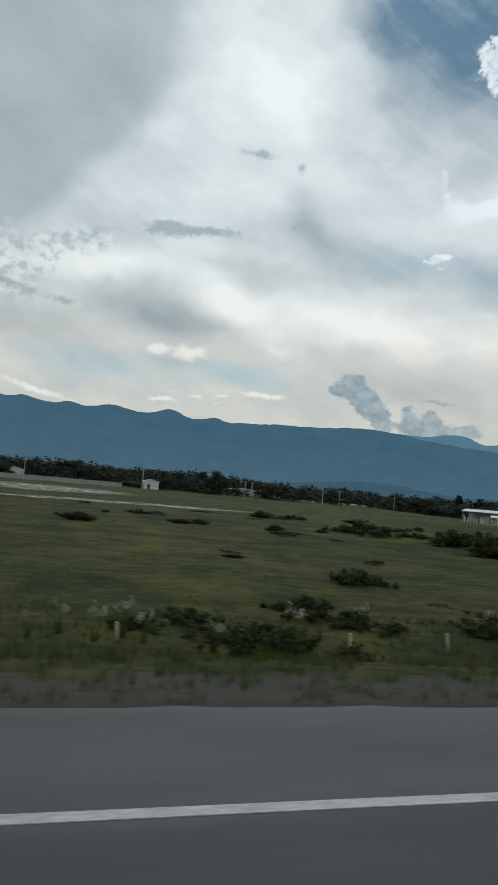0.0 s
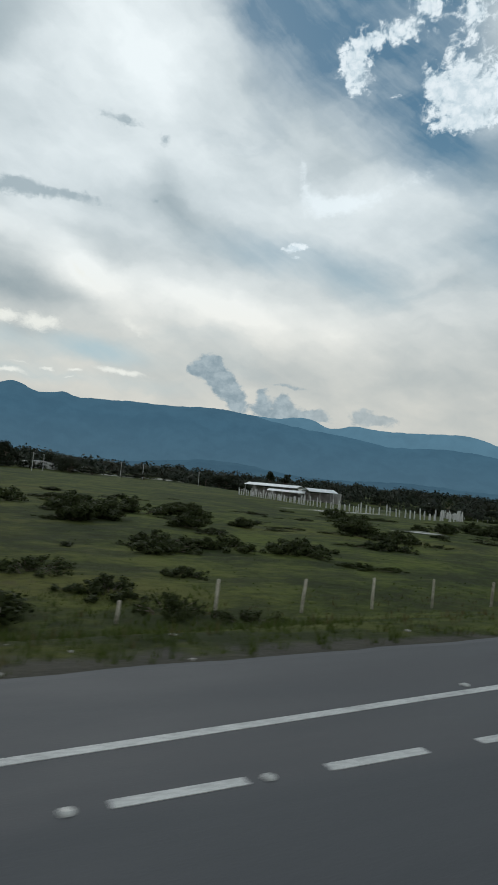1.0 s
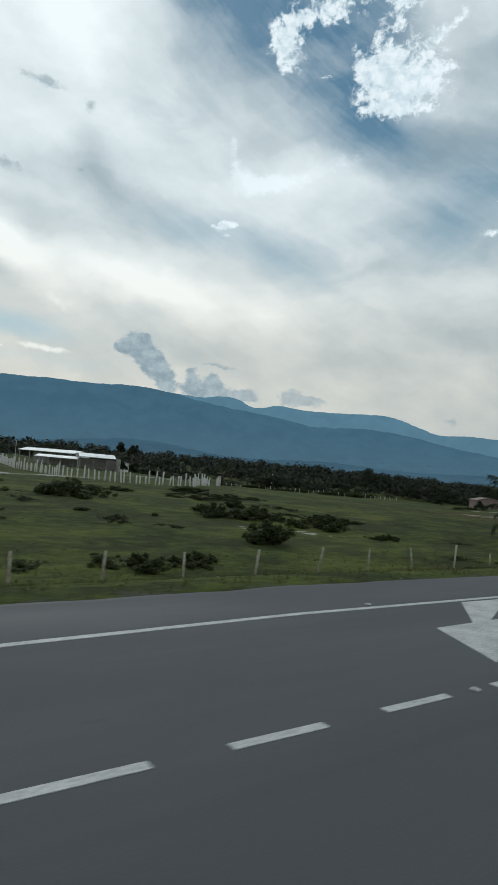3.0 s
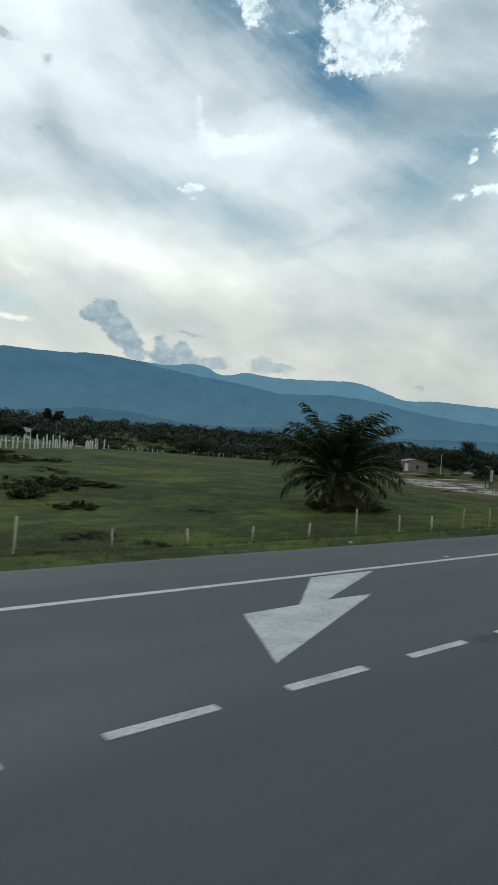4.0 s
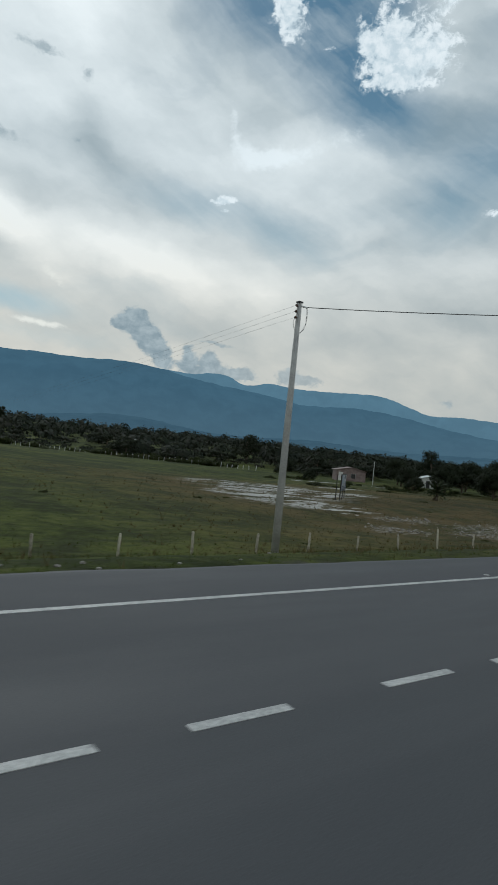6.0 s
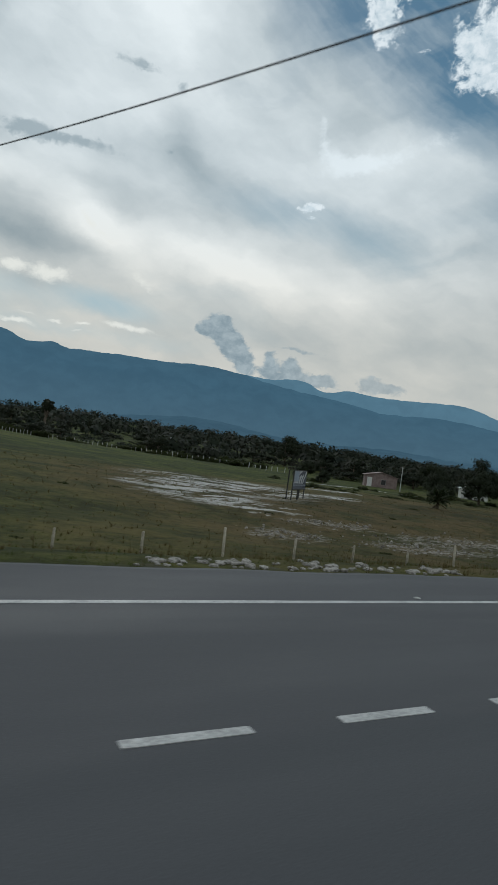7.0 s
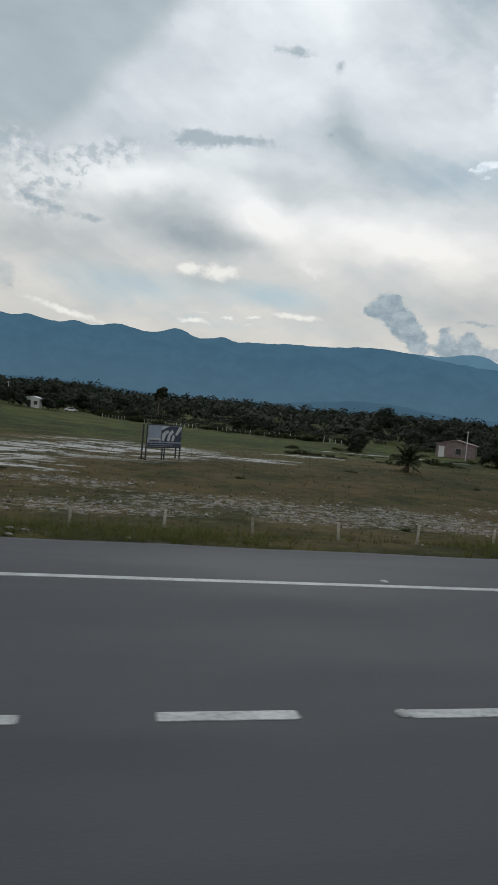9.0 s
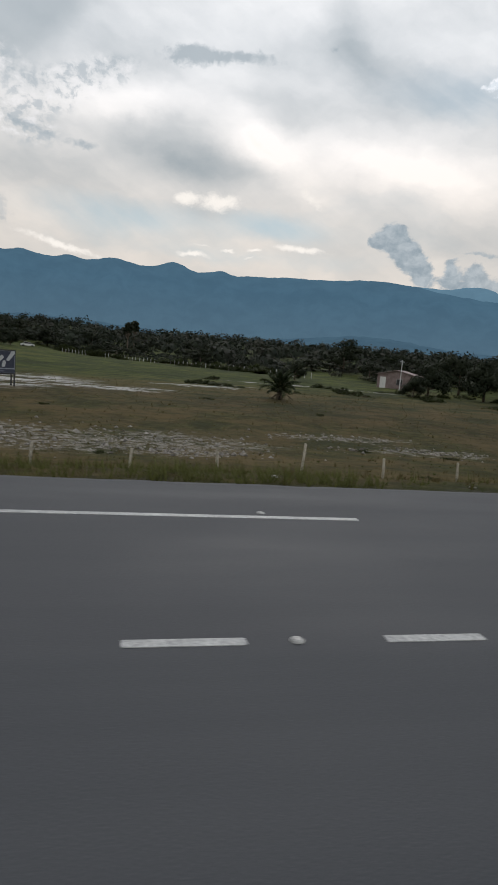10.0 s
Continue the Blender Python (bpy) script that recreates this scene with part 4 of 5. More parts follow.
# single trees that stand out
placed(tree("tree", 31, 15, 2.5, 2600, 0.34, "tall slender dark tree above the other trees", 0.3, 0.4), on_ground(190.2, 282, 0, 0.2), 1.05)
placed(tree("tree", 33, 14, 2.2, 2200, 0.34, "tall narrow dark tree standing out of the wood", 0.3, 0.4), on_ground(187.4, 261, 0, 0.2), 1.05)
near_tree = placed(tree("tree", 41, 6.5, 4.0, 5200, 0.17, "dark green leafy tree beside the brick house"), on_ground(246, 97, 30, 0.1))
for x, y, s in ((233, 84, 0.75), (240, 80, 1.0), (236, 66, 0.85), (246, 72, 1.15), (243, 58, 1.0), (252, 64, 1.25), (228, 79, 0.45), (258, 88, 1.1), (262, 76, 1.3), (270, 95, 1.2), (253, 104, 1.0), (212, 93, 0.4), (219, 110, 0.6)):
    again(near_tree, on_ground(x, y, x * 37 % 360, 0.1), s, "dark green leafy tree among shrubs near the house", "trees near the house")

for x, y, s in ((143.6, 172, 0.8), (145.2, 176, 0.7), (151.8, 181, 0.7), (154, 186, 0.8), (141, 180, 1.0)):
    again(near_tree, on_ground(x, y, x * 53 % 360, 0.1), (s * 0.8, s * 0.8, s * 0.75), "dark leafy tree beside a white building", "trees near the house")

# far wood past the edge: clumps nobody could count
rnd = np.random.RandomState(8)
cl = []
for k in range(11500):
    x = rnd.uniform(-330, 1000)
    y = wood_front(x) + 16 + rnd.uniform(0, 1) ** 1.35 * 650
    open_ = noise.noise((x * 0.013, y * 0.026, 4.0)) > 0.06
    tall = rnd.uniform(0, 1) < (0.05 if open_ else 0.34)
    r = (1.8 + 3.0 * rnd.uniform(0, 1) ** 2) if tall else (0.5 if open_ else 0.9) + 1.1 * rnd.uniform(0, 1)
    cl.append((x, y, ground_z(x, y), r * (1 + y / 1500), rnd.uniform(0.7, 1.25) if tall else rnd.uniform(0.4, 0.8)))
cl = np.array(cl)
n = 58
p0 = np.repeat(cl[:, :3], n, 0)
r0 = np.repeat(cl[:, 3], n)
k0 = np.repeat(cl[:, 4], n)
d = rnd.normal(size=(len(p0), 3))
d /= np.linalg.norm(d, axis=1)[:, None]
d[:, 2] = np.abs(d[:, 2]) * 1.1 - 0.1
p = p0 + d * (r0 * rnd.triangular(0.3, 0.9, 1.35, len(p0)))[:, None] * np.stack([np.full(len(p0), 1.3), np.full(len(p0), 1.3), k0 * 0.9], 1) + np.array([0, 0, 1.0]) * (r0 * k0 * 0.5)[:, None]
u = np.cross(d, rnd.normal(size=p.shape)) + rnd.normal(scale=0.5, size=p.shape)
u /= np.linalg.norm(u, axis=1)[:, None]
v = np.cross(u, d)
v /= np.linalg.norm(v, axis=1)[:, None] + 1e-9
s = (r0 * rnd.uniform(0.08, 0.24, len(p)))[:, None]
verts = np.stack([p - u * s, p + v * s, p + u * s, p - v * s], 1).reshape(-1, 3)
base = np.arange(len(p))[:, None] * 4
tagged(raw("far_wood", verts, np.concatenate([base + [0, 1, 2], base + [0, 2, 3]]), M["leaf_far"], normals=leaf_normals(d)), "dense dark green wood stretching to the hills", "wood", kind="stuff")

# scrub in the field
shrub = bush(3, 1.3, 1.8, 4200, 0.062, "dense dark green bush in the pasture")
placed(shrub, on_ground(91.4, 27.2, 0, 0.05), 1.05)
low = bush(6, 2.1, 0.85, 3600, 0.06, "low dark green scrub in the pasture")
placed(low, on_ground(36.6, 33, 0), 1.0)
weeds = bush(16, 1.9, 0.6, 1800, 0.05, "straggling low weeds in the rough pasture")
placed(weeds, on_ground(28, 24, 0), 1.0)
for x, y, s in ((24.0, 16.6, 1.25), (25.2, 17.2, 1.1), (22.4, 17.6, 0.8), (16.8, 17.2, 0.7), (46.2, 51.7, 1.3), (35.9, 53.6, 1.5), (67, 54, 1.0), (34.2, 45.2, 1.5), (37.4, 47, 1.3), (62.5, 48.6, 1.1), (49.4, 47, 0.8), (39.2, 32.6, 0.6), (60.5, 44.6, 1.3), (103, 48, 0.7), (63.3, 21, 0.5), (42.5, 43, 1.0)):
    again(shrub, on_ground(x, y, x * 50), (s * 1.15, s, s * 0.85), "dark green bush in the scrubby pasture", "bushes in the pasture")
for x, y, s in ((46.1, 32.8, 1.0), (61.4, 41.2, 1.0), (80.5, 21.5, 0.7), (83.5, 22, 0.6), (119.0, 26.4, 0.7), (122.8, 26.2, 0.6), (55.7, 35.2, 1.0), (42.3, 56.7, 1.8), (35.5, 31, 1.0), (41, 33, 1.0), (44.7, 31, 1.0), (30, 20.3, 0.7), (34.2, 23.8, 0.5), (79.8, 53, 1.3), (89.9, 57.5, 1.5), (7.8, 20.2, 0.65), (5.2, 16.6, 0.4), (9.2, 18.4, 0.55), (13.1, 27.6, 0.8), (1.5, 17.2, 0.4), (3.2, 18.4, 0.45), (18.8, 16.8, 0.4), (20.5, 18.0, 0.45), (16.4, 19.5, 0.7), (13.2, 17.6, 0.55), (22.6, 21, 0.8),
                (99.7, 40, 1.3), (102, 34.5, 1.1), (97, 41, 1.2), (104.5, 36.5, 1.0), (103.4, 29, 0.5), (62, 40.5, 1.2), (30, 62, 1.8), (75, 66, 1.5), (88, 52, 1.4)):
    again(low, on_ground(x, y, x * 33), (s * 1.2, s, s * 0.95), group="bushes in the pasture")
placed(palm("palm_tree", 19, 2.4, 3.2, 20, "dark ragged palm standing in the far pasture", 20, 4), on_ground(139.5, 107, 30, 0.2), 1.1)
rng = random.Random(77)
for k in range(76):
    x = rng.uniform(-4, 112)
    y = 17 + rng.random() ** 1.3 * 72
    f = rng.uniform(0.2, 0.75) * (0.5 + y / 90)
    again((low, weeds, weeds, shrub)[rng.randrange(4)] if y > 24 else weeds, on_ground(x, y, rng.uniform(0, 360)), (f * rng.uniform(0.8, 2.4), f * rng.uniform(0.8, 1.3), f * rng.uniform(0.4, 0.9)), group="bushes in the pasture")
for k in range(44):
    x = rng.uniform(28, 112)
    y = 36 + 36 * rng.random()
    f = rng.uniform(0.25, 0.8)
    again((low, weeds, low)[k % 3], on_ground(x, y, rng.uniform(0, 360)), (f * rng.uniform(1.0, 2.6), f * rng.uniform(0.8, 1.4), f * rng.uniform(0.45, 0.9)), group="bushes in the pasture")
for k in range(9):
    x = rng.uniform(2, 36)
    again(weeds, on_ground(x, road_edge(x) + rng.uniform(6.5, 10), rng.uniform(0, 360)), (rng.uniform(0.6, 1.2), 0.7, rng.uniform(0.5, 1.1)), group="bushes in the pasture")
for k in range(24):
    x = rng.uniform(195, 260)
    f = rng.uniform(0.4, 1.1)
    again((low, weeds)[k % 2], on_ground(x, rng.uniform(60, 98), rng.uniform(0, 360)), (f * rng.uniform(0.8, 2.0), f, f * rng.uniform(0.6, 1.2)), group="bushes in the pasture")
for k in range(52):
    x = rng.uniform(140, 232)
    f = rng.uniform(0.7, 2.2)
    if 150 < x < 164:
        continue
    again((low, shrub)[k % 2], on_ground(x, wood_front(x) - rng.uniform(-3, 12), rng.uniform(0, 360)), (f * rng.uniform(0.8, 1.6), f, f * rng.uniform(0.5, 1.1)), group="bushes in the pasture")
for k in range(16):
    x = rng.uniform(140, 205)
    f = rng.uniform(0.1, 0.22)
    again((low, weeds)[k % 2], on_ground(x, rng.uniform(18, 60), rng.uniform(0, 360)), (f * 1.5, f, f * 1.2), group="bushes in the pasture")


# ---- grass ----
def tufts(name, rnd, xs, ys, high, wide, blades, mat, label):
    m = len(xs)
    zs = np.array([ground_z(x, y) for x, y in zip(xs, ys)])
    keep = ys > np.array([road_edge(x) + 0.12 for x in xs])
    xs, ys, zs, high = xs[keep], ys[keep], zs[keep], high[keep]
    m = len(xs)
    c = np.repeat(np.stack([xs, ys, zs - 0.03], 1), blades, 0)
    h = np.repeat(high, blades) * rnd.uniform(0.55, 1.1, m * blades)
    a = rnd.uniform(0, 2 * math.pi, m * blades)
    r = rnd.uniform(0, 1, m * blades) * np.repeat(high, blades) * 0.5
    dirs = np.stack([np.cos(a), np.sin(a), np.zeros_like(a)], 1)
    side = np.stack([-np.sin(a), np.cos(a), np.zeros_like(a)], 1)
    root = c + dirs * r[:, None]
    lean = (h * rnd.uniform(0.15, 0.8, m * blades))[:, None]
    tip = root + dirs * lean + np.array([0, 0, 1.0]) * h[:, None]
    w = (wide * h)[:, None]
    verts = np.stack([root - side * w, root + side * w, tip], 1).reshape(-1, 3)
    faces = np.arange(len(verts)).reshape(-1, 3)
    return tagged(raw(name, verts, faces, mat), label, "grass", kind="stuff")


rnd = np.random.RandomState(5)
n = 26000
xs = rnd.uniform(-8, 222, n)
ys = np.array([road_edge(x) for x in xs]) + rnd.uniform(0, 1, n) ** 1.2 * 13
keep = rnd.uniform(0, 1, n) > np.clip((xs - 132) / 26, 0, 1) * 0.5
xs, ys, n = xs[keep], ys[keep], int(keep.sum())
tufts("grass", rnd, xs, ys, rnd.uniform(0.04, 0.15, n) + 0.2 * (xs < 34) * rnd.uniform(0, 1, n), 0.07, 5, M["grass"], "uneven green grass along the verge and fence")
n = 15000
xs = rnd.uniform(-20, 240, n)
ys = 18 + rnd.uniform(0, 1, n) ** 1.6 * 110
tufts("grass", rnd, xs, ys, rnd.uniform(0.03, 0.1, n), 0.3, 5, M["grass"], "green tufts over the pasture")
n = 9000
xs = rnd.uniform(140, 235, n)
ys = 12 + rnd.uniform(0, 1, n) ** 1.4 * 60
tufts("grass", rnd, xs, ys, rnd.uniform(0.06, 0.2, n), 0.14, 5, M["straw"], "straw-coloured dry grass over the stony field")
n = 3500
xs = rnd.uniform(-8, 222, n)
ys = np.array([road_edge(x) for x in xs]) + rnd.uniform(0.1, 11, n)
tufts("grass", rnd, xs, ys, rnd.uniform(0.1, 0.35, n), 0.05, 4, M["straw"], "dry stalks among the verge grass")
n = 3200
xs = 164 + 42 * rnd.uniform(0, 1, n)
ys = 10.75 + np.abs(rnd.normal(0, 1.3, n))
keep = np.sin(xs * 0.9) + np.sin(xs * 0.37 + 1) + rnd.normal(0, 0.5, n) > -0.3
xs, ys, n = xs[keep], ys[keep], int(keep.sum())
tufts("grass", rnd, xs, ys, rnd.uniform(0.12, 0.34, n), 0.06, 6, M["fringe"], "pale green seeding grass along the pavement edge")


def plume(seed):
    rnd = random.Random(seed)
    top = thing("plume_grass", Matrix(), "tall grass clump with pale feathery plumes", "grass", "plume grass clumps")
    vs, fs, pv, pf = [], [], [], []
    for k in range(22):
        a, h = rnd.uniform(0, 6.28), rnd.uniform(0.5, 1.1)
        d = Vector((math.cos(a), math.sin(a), 0))
        s = Vector((-d.y, d.x, 0)) * 0.02
        b = len(vs)
        vs += [d * 0.1 - s, d * 0.1 + s, d * 0.35 * h + Vector((0, 0, h))]
        fs.append((b, b + 1, b + 2))
    for k in range(7):
        a = rnd.uniform(0, 6.28)
        q = Vector((math.cos(a) * 0.3, math.sin(a) * 0.3, rnd.uniform(0.8, 1.2)))
        for j in range(12):
            e = q + Vector((rnd.gauss(0, .05), rnd.gauss(0, .05), j * 0.025))
            t = Vector((rnd.gauss(0, .06), rnd.gauss(0, .06), 0.09))
            b = len(pv)
            pv += [e, e + Vector((0.03, 0.0, 0.02)), e + t]
            pf.append((b, b + 1, b + 2))
    raw("blades", [tuple(v) for v in vs], fs, M["grass"], top)
    raw("plumes", [tuple(v) for v in pv], pf, M["plume"], top)
    return top


pl = placed(plume(2), on_ground(5.9, 16.2), 0.75)
for k, (x, y) in enumerate(((-1.2, 15.6), (-0.5, 16.2), (0.4, 15.4), (1.1, 15.9), (1.6, 15.3), (3.3, 14.6), (8.7, 17.6), (13.0, 16.9), (13.8, 17.2), (14.6, 16.9))):
    again(pl, on_ground(x, y, x * 90), 0.6 + 0.05 * (k % 4))


# ---- stones on the verge ----
def stone_bm(seed):
    bm = bmesh.new()
    bmesh.ops.create_icosphere(bm, subdivisions=1, radius=0.5)
    for v in bm.verts:
        v.co *= 1 + 0.35 * noise.noise(v.co * 2.2 + Vector((seed, 0, 0)))
        v.co.z *= 0.6
    return bm


stone_kinds = [tagged(part("stone", stone_bm(k * 5.1), M["stone"]), "pale broken stone lying on the verge", "stone", "stones on the verge") for k in range(4)]
rng = random.Random(9)
stone_at = []
for k in range(100):
    zone = rng.random()
    x = rng.uniform(149, 161) if zone < 0.22 else rng.uniform(161.5, 175) if zone < 0.4 else rng.uniform(8, 40) if zone < 0.62 else rng.uniform(0, 205)
    d = rng.uniform(0.15, 1.1) if zone < 0.4 else rng.uniform(0.1, 2.2)
    stone_at.append((x, road_edge(x) + d, rng.uniform(0.05, 0.15)))
for k in range(85):
    x = 149.5 + 8.5 * rng.random()
    stone_at.append((x, road_edge(x) + 0.25 + abs(rng.gauss(0, 0.5)), rng.uniform(0.09, 0.24)))
for k in range(36):
    x = rng.uniform(112, 137)
    stone_at.append((x, road_edge(x) + 0.15 + abs(rng.gauss(0, 0.5)), rng.uniform(0.05, 0.14)))
for k, (dx, dy) in enumerate(((-0.55, -0.05), (-0.3, -0.15), (0.1, -0.12), (0.25, 0.05), (-0.05, 0.2))):
    stone_at.append((45.4 + dx * 1.4, 9.32 + dy, 0.22))
for k, (x, y, s) in enumerate(stone_at):
    src = stone_kinds[k % 4]
    ob = src if k < 4 else copy_thing(src, Matrix())
    ob.matrix_basis = on_ground(x, y, rng.uniform(0, 360), -s * 0.12) @ Matrix.Diagonal((s * rng.uniform(0.8, 1.6), s, s * rng.uniform(0.7, 1.1), 1))


# loose rubble over the stony patches of the dry field
rnd = np.random.RandomState(63)
m = 1500
pick = rnd.randint(0, len(STONY), m)
spot = np.array(STONY)[pick]
cx, cy = spot[:, 0] + rnd.normal(0, 0.6, m) * spot[:, 2], spot[:, 1] + rnd.normal(0, 0.55, m) * spot[:, 3]
size = 0.035 + 0.11 * rnd.uniform(0, 1, m) ** 3
cz = np.array([ground_z(a, b) for a, b in zip(cx, cy)]) + size * 0.15
octa = np.array([(1, 0, 0), (0, 1, 0), (-1, 0, 0), (0, -1, 0), (0, 0, 0.75), (0, 0, -0.75)])
tri = np.array([(0, 1, 4), (1, 2, 4), (2, 3, 4), (3, 0, 4), (1, 0, 5), (2, 1, 5), (3, 2, 5), (0, 3, 5)])
turn = rnd.uniform(0, 6.28, m)
shape = octa[None] * rnd.uniform(0.6, 1.4, (m, 6, 1)) * size[:, None, None]
rx_ = shape[:, :, 0] * np.cos(turn)[:, None] - shape[:, :, 1] * np.sin(turn)[:, None]
ry_ = shape[:, :, 0] * np.sin(turn)[:, None] + shape[:, :, 1] * np.cos(turn)[:, None]
verts = np.stack([rx_ + cx[:, None], ry_ + cy[:, None], shape[:, :, 2] + cz[:, None]], 2).reshape(-1, 3)
tagged(raw("rubble", verts, (tri[None] + (np.arange(m) * 6)[:, None, None]).reshape(-1, 3), M["rubble"]), "pale loose rubble over the bare dry ground", "rubble", kind="stuff")


# ---- fence ----
def post_bm(h, r, seed):
    bm = tube_bm([(0, 0, -0.35), (0.01, 0, h * 0.4), (0, 0.01, h * 0.97), (0, 0, h)], [r * 1.05, r, r * 0.95, r * 0.7], 7)
    for v in bm.verts:
        v.co.x += 0.012 * noise.noise(v.co * 3 + Vector((seed, 0, 0)))
    return bm


fence = thing("roadside_fence", pose(0, 0, 0), "line of weathered pale posts along the road", "fence")
post_meshes = []
rng = random.Random(13)
xs = [*np.linspace(1.0, 41.8, 14), *[45.3 + 3.34 * k for k in range(9) if k != 5], *np.linspace(75.1, 116.5, 14), *np.linspace(119.5, 143.3, 9), *np.linspace(146.2, 199.5, 19), *[202.6 + 3.0 * k for k in range(8)]]


def post_height(x):
    """How far a post stands out of the grass."""
    if any(abs(x - tall) < 1.2 for tall in (113.2, 122.5, 125.5, 155.1, 166.8, 193.3)):
        return 1.22
    return 0.55 if x < 27 else 0.68 if x < 31 or 98.5 < x < 112 else 1.1 if x < 98 else 0.86


for k, x in enumerate(xs):
    x += rng.uniform(-0.1, 0.1)
    y = road_edge(x) + 8.5 + rng.uniform(-0.1, 0.1)
    if k < 4:
        ob = part("post", post_bm(1.0, (0.045, 0.05, 0.042, 0.052)[k], k * 3), M["post"], fence, smooth=True)
        post_meshes.append(ob.data)
    else:
        ob = new("post", post_meshes[rng.randrange(4)])
        ob.parent = fence
    ob.matrix_basis = pose(x, y, ground_z(x, y), rng.gauss(0, 2.5), rng.gauss(0, 3), rng.uniform(0, 360)) @ Matrix.Diagonal((1, 1, rng.uniform(0.92, 1.08) * post_height(x), 1))


# ---- road sign ----
def disc_bm(r0, r1, y0, y1, n=40):
    """A ring (or, with r0 = 0, a disc) standing upright in the xz plane."""
    bm = bmesh.new()
    rings = []
    for r, y in ((r1, y0), (r1, y1), (r0, y1), (r0, y0)):
        rings.append([bm.verts.new((r * math.cos(2 * math.pi * k / n), y, r * math.sin(2 * math.pi * k / n))) for k in range(n)] if r else None)
    if r0:
        for a, b in zip(rings, rings[1:] + rings[:1]):
            for k in range(n):
                bm.faces.new((a[k], a[(k + 1) % n], b[(k + 1) % n], b[k]))
    else:
        for k in range(n):
            bm.faces.new((rings[0][k], rings[0][(k + 1) % n], rings[1][(k + 1) % n], rings[1][k]))
        bm.faces.new(rings[0])
        bm.faces.new(rings[1][::-1])
    bmesh.ops.recalc_face_normals(bm, faces=bm.faces[:])
    return bm


def upright_bm(outline, y0, y1):
    bm = slab_bm(outline, 0, 1)
    for v in bm.verts:
        v.co = Vector((v.co.x, y0 + (y1 - y0) * v.co.z, v.co.y))
    bmesh.ops.recalc_face_normals(bm, faces=bm.faces[:])
    return bm


sign = thing("road_sign", pose(45.62, 9.3, ground_z(45.62, 9.3), 0, 0, -74), "round no-overtaking sign with a red rim on a pale post", "road sign")
R_, HC = 0.37, 2.58
part("pole", tube_bm([(0, 0.05, -0.4), (0, 0.05, 2.85)], 0.036, 10), M["galvanised"], sign, "pale galvanised steel post", smooth=True)
face = part("sign_plate", disc_bm(0, R_, 0.005, -0.005), M["sign_white"], sign, "white round sheet plate")
face.location = (0, 0, HC)
for nm, b, mt in (("rim", disc_bm(R_ * 0.8, R_, -0.005, -0.011), M["sign_red"]),
                  ("slash", upright_bm([(-0.245, 0.19), (-0.19, 0.245), (0.245, -0.19), (0.19, -0.245)], -0.0055, -0.0125), M["sign_red"])):
    part(nm, b, mt, face)
for sx in (-1, 1):
    o = -0.155 if sx < 0 else 0.15
    bm = upright_bm([(o - 0.11, -0.03), (o - 0.11, 0.03), (o - 0.075, 0.035), (o - 0.05, 0.1), (o + 0.05, 0.1), (o + 0.075, 0.035), (o + 0.11, 0.03), (o + 0.11, -0.03)], -0.005, -0.009)
    part("car_symbol", bm, M["black"], face)
    part("car_glass", upright_bm([(o - 0.055, 0.04), (o - 0.038, 0.085), (o + 0.038, 0.085), (o + 0.055, 0.04)], -0.009, -0.0105), M["sign_white"], face)
    for w in (-0.085, 0.05):
        part("car_wheel", upright_bm([(o + w, -0.075), (o + w, -0.03), (o + w + 0.035, -0.03), (o + w + 0.035, -0.075)], -0.005, -0.009), M["black"], face)


# ---- power line ----
def wire_pts(a, b, sag, n=14):
    a, b = Vector(a), Vector(b)
    return [tuple(a.lerp(b, i / n) - Vector((0, 0, sag * 4 * (i / n) * (1 - i / n)))) for i in range(n + 1)]


PX, PY = 143.65, 18.3
pz = ground_z(PX, PY)
line = thing("utility_pole", pose(PX, PY, pz, 0, 0, 0), "tapered grey concrete power pole with a cable across the road", "utility pole")
top_z = 8.6 - pz
part("shaft", tube_bm([(0, 0, -0.8), (0, 0, top_z * 0.5), (0, 0, top_z)], [0.17, 0.135, 0.095], 14), M["concrete"], line, smooth=True)
part("cap", box_bm(-0.11, 0.11, -0.11, 0.11, top_z - 0.02, top_z + 0.05, 0.015), M["cable"], line)
for k in range(3):
    z = top_z - 0.14 - 0.24 * k
    ins = part("insulator", tube_bm([(-0.2, -0.03, z), (-0.17, -0.03, z), (-0.14, -0.02, z), (-0.1, 0, z)], [0.05, 0.065, 0.045, 0.025], 9), M["insulator"], line, smooth=True)
    part("wire", tube_bm(wire_pts((-0.18, -0.03, z), (10 + 0.5 * k, 178, z - 1.6), 2.2, 30), 0.0032, 4), M["cable"], line)
part("bracket", box_bm(0.05, 0.42, -0.025, 0.025, top_z - 0.14, top_z - 0.08, 0.008), M["galvanised"], line)
part("cable", tube_bm(wire_pts((0.4, 0, top_z - 0.1), (16.7, -36.5, top_z - 0.2), 0.88, 26), 0.015, 6), M["cable"], line, "thick black cable crossing the road")
loop = [(0.4, 0, top_z - 0.1), (0.44, 0, top_z - 0.35), (0.42, 0, top_z - 0.75), (0.3, 0, top_z - 1.05), (0.12, 0.02, top_z - 1.22)]
part("cable_loop", tube_bm(loop, 0.014, 5), M["cable"], line)
part("ground_wire", tube_bm([(-0.19, -0.02, top_z - 0.6), (-0.24, 0, top_z - 0.85), (-0.12, 0, top_z - 1.15)], 0.01, 5), M["cable"], line)

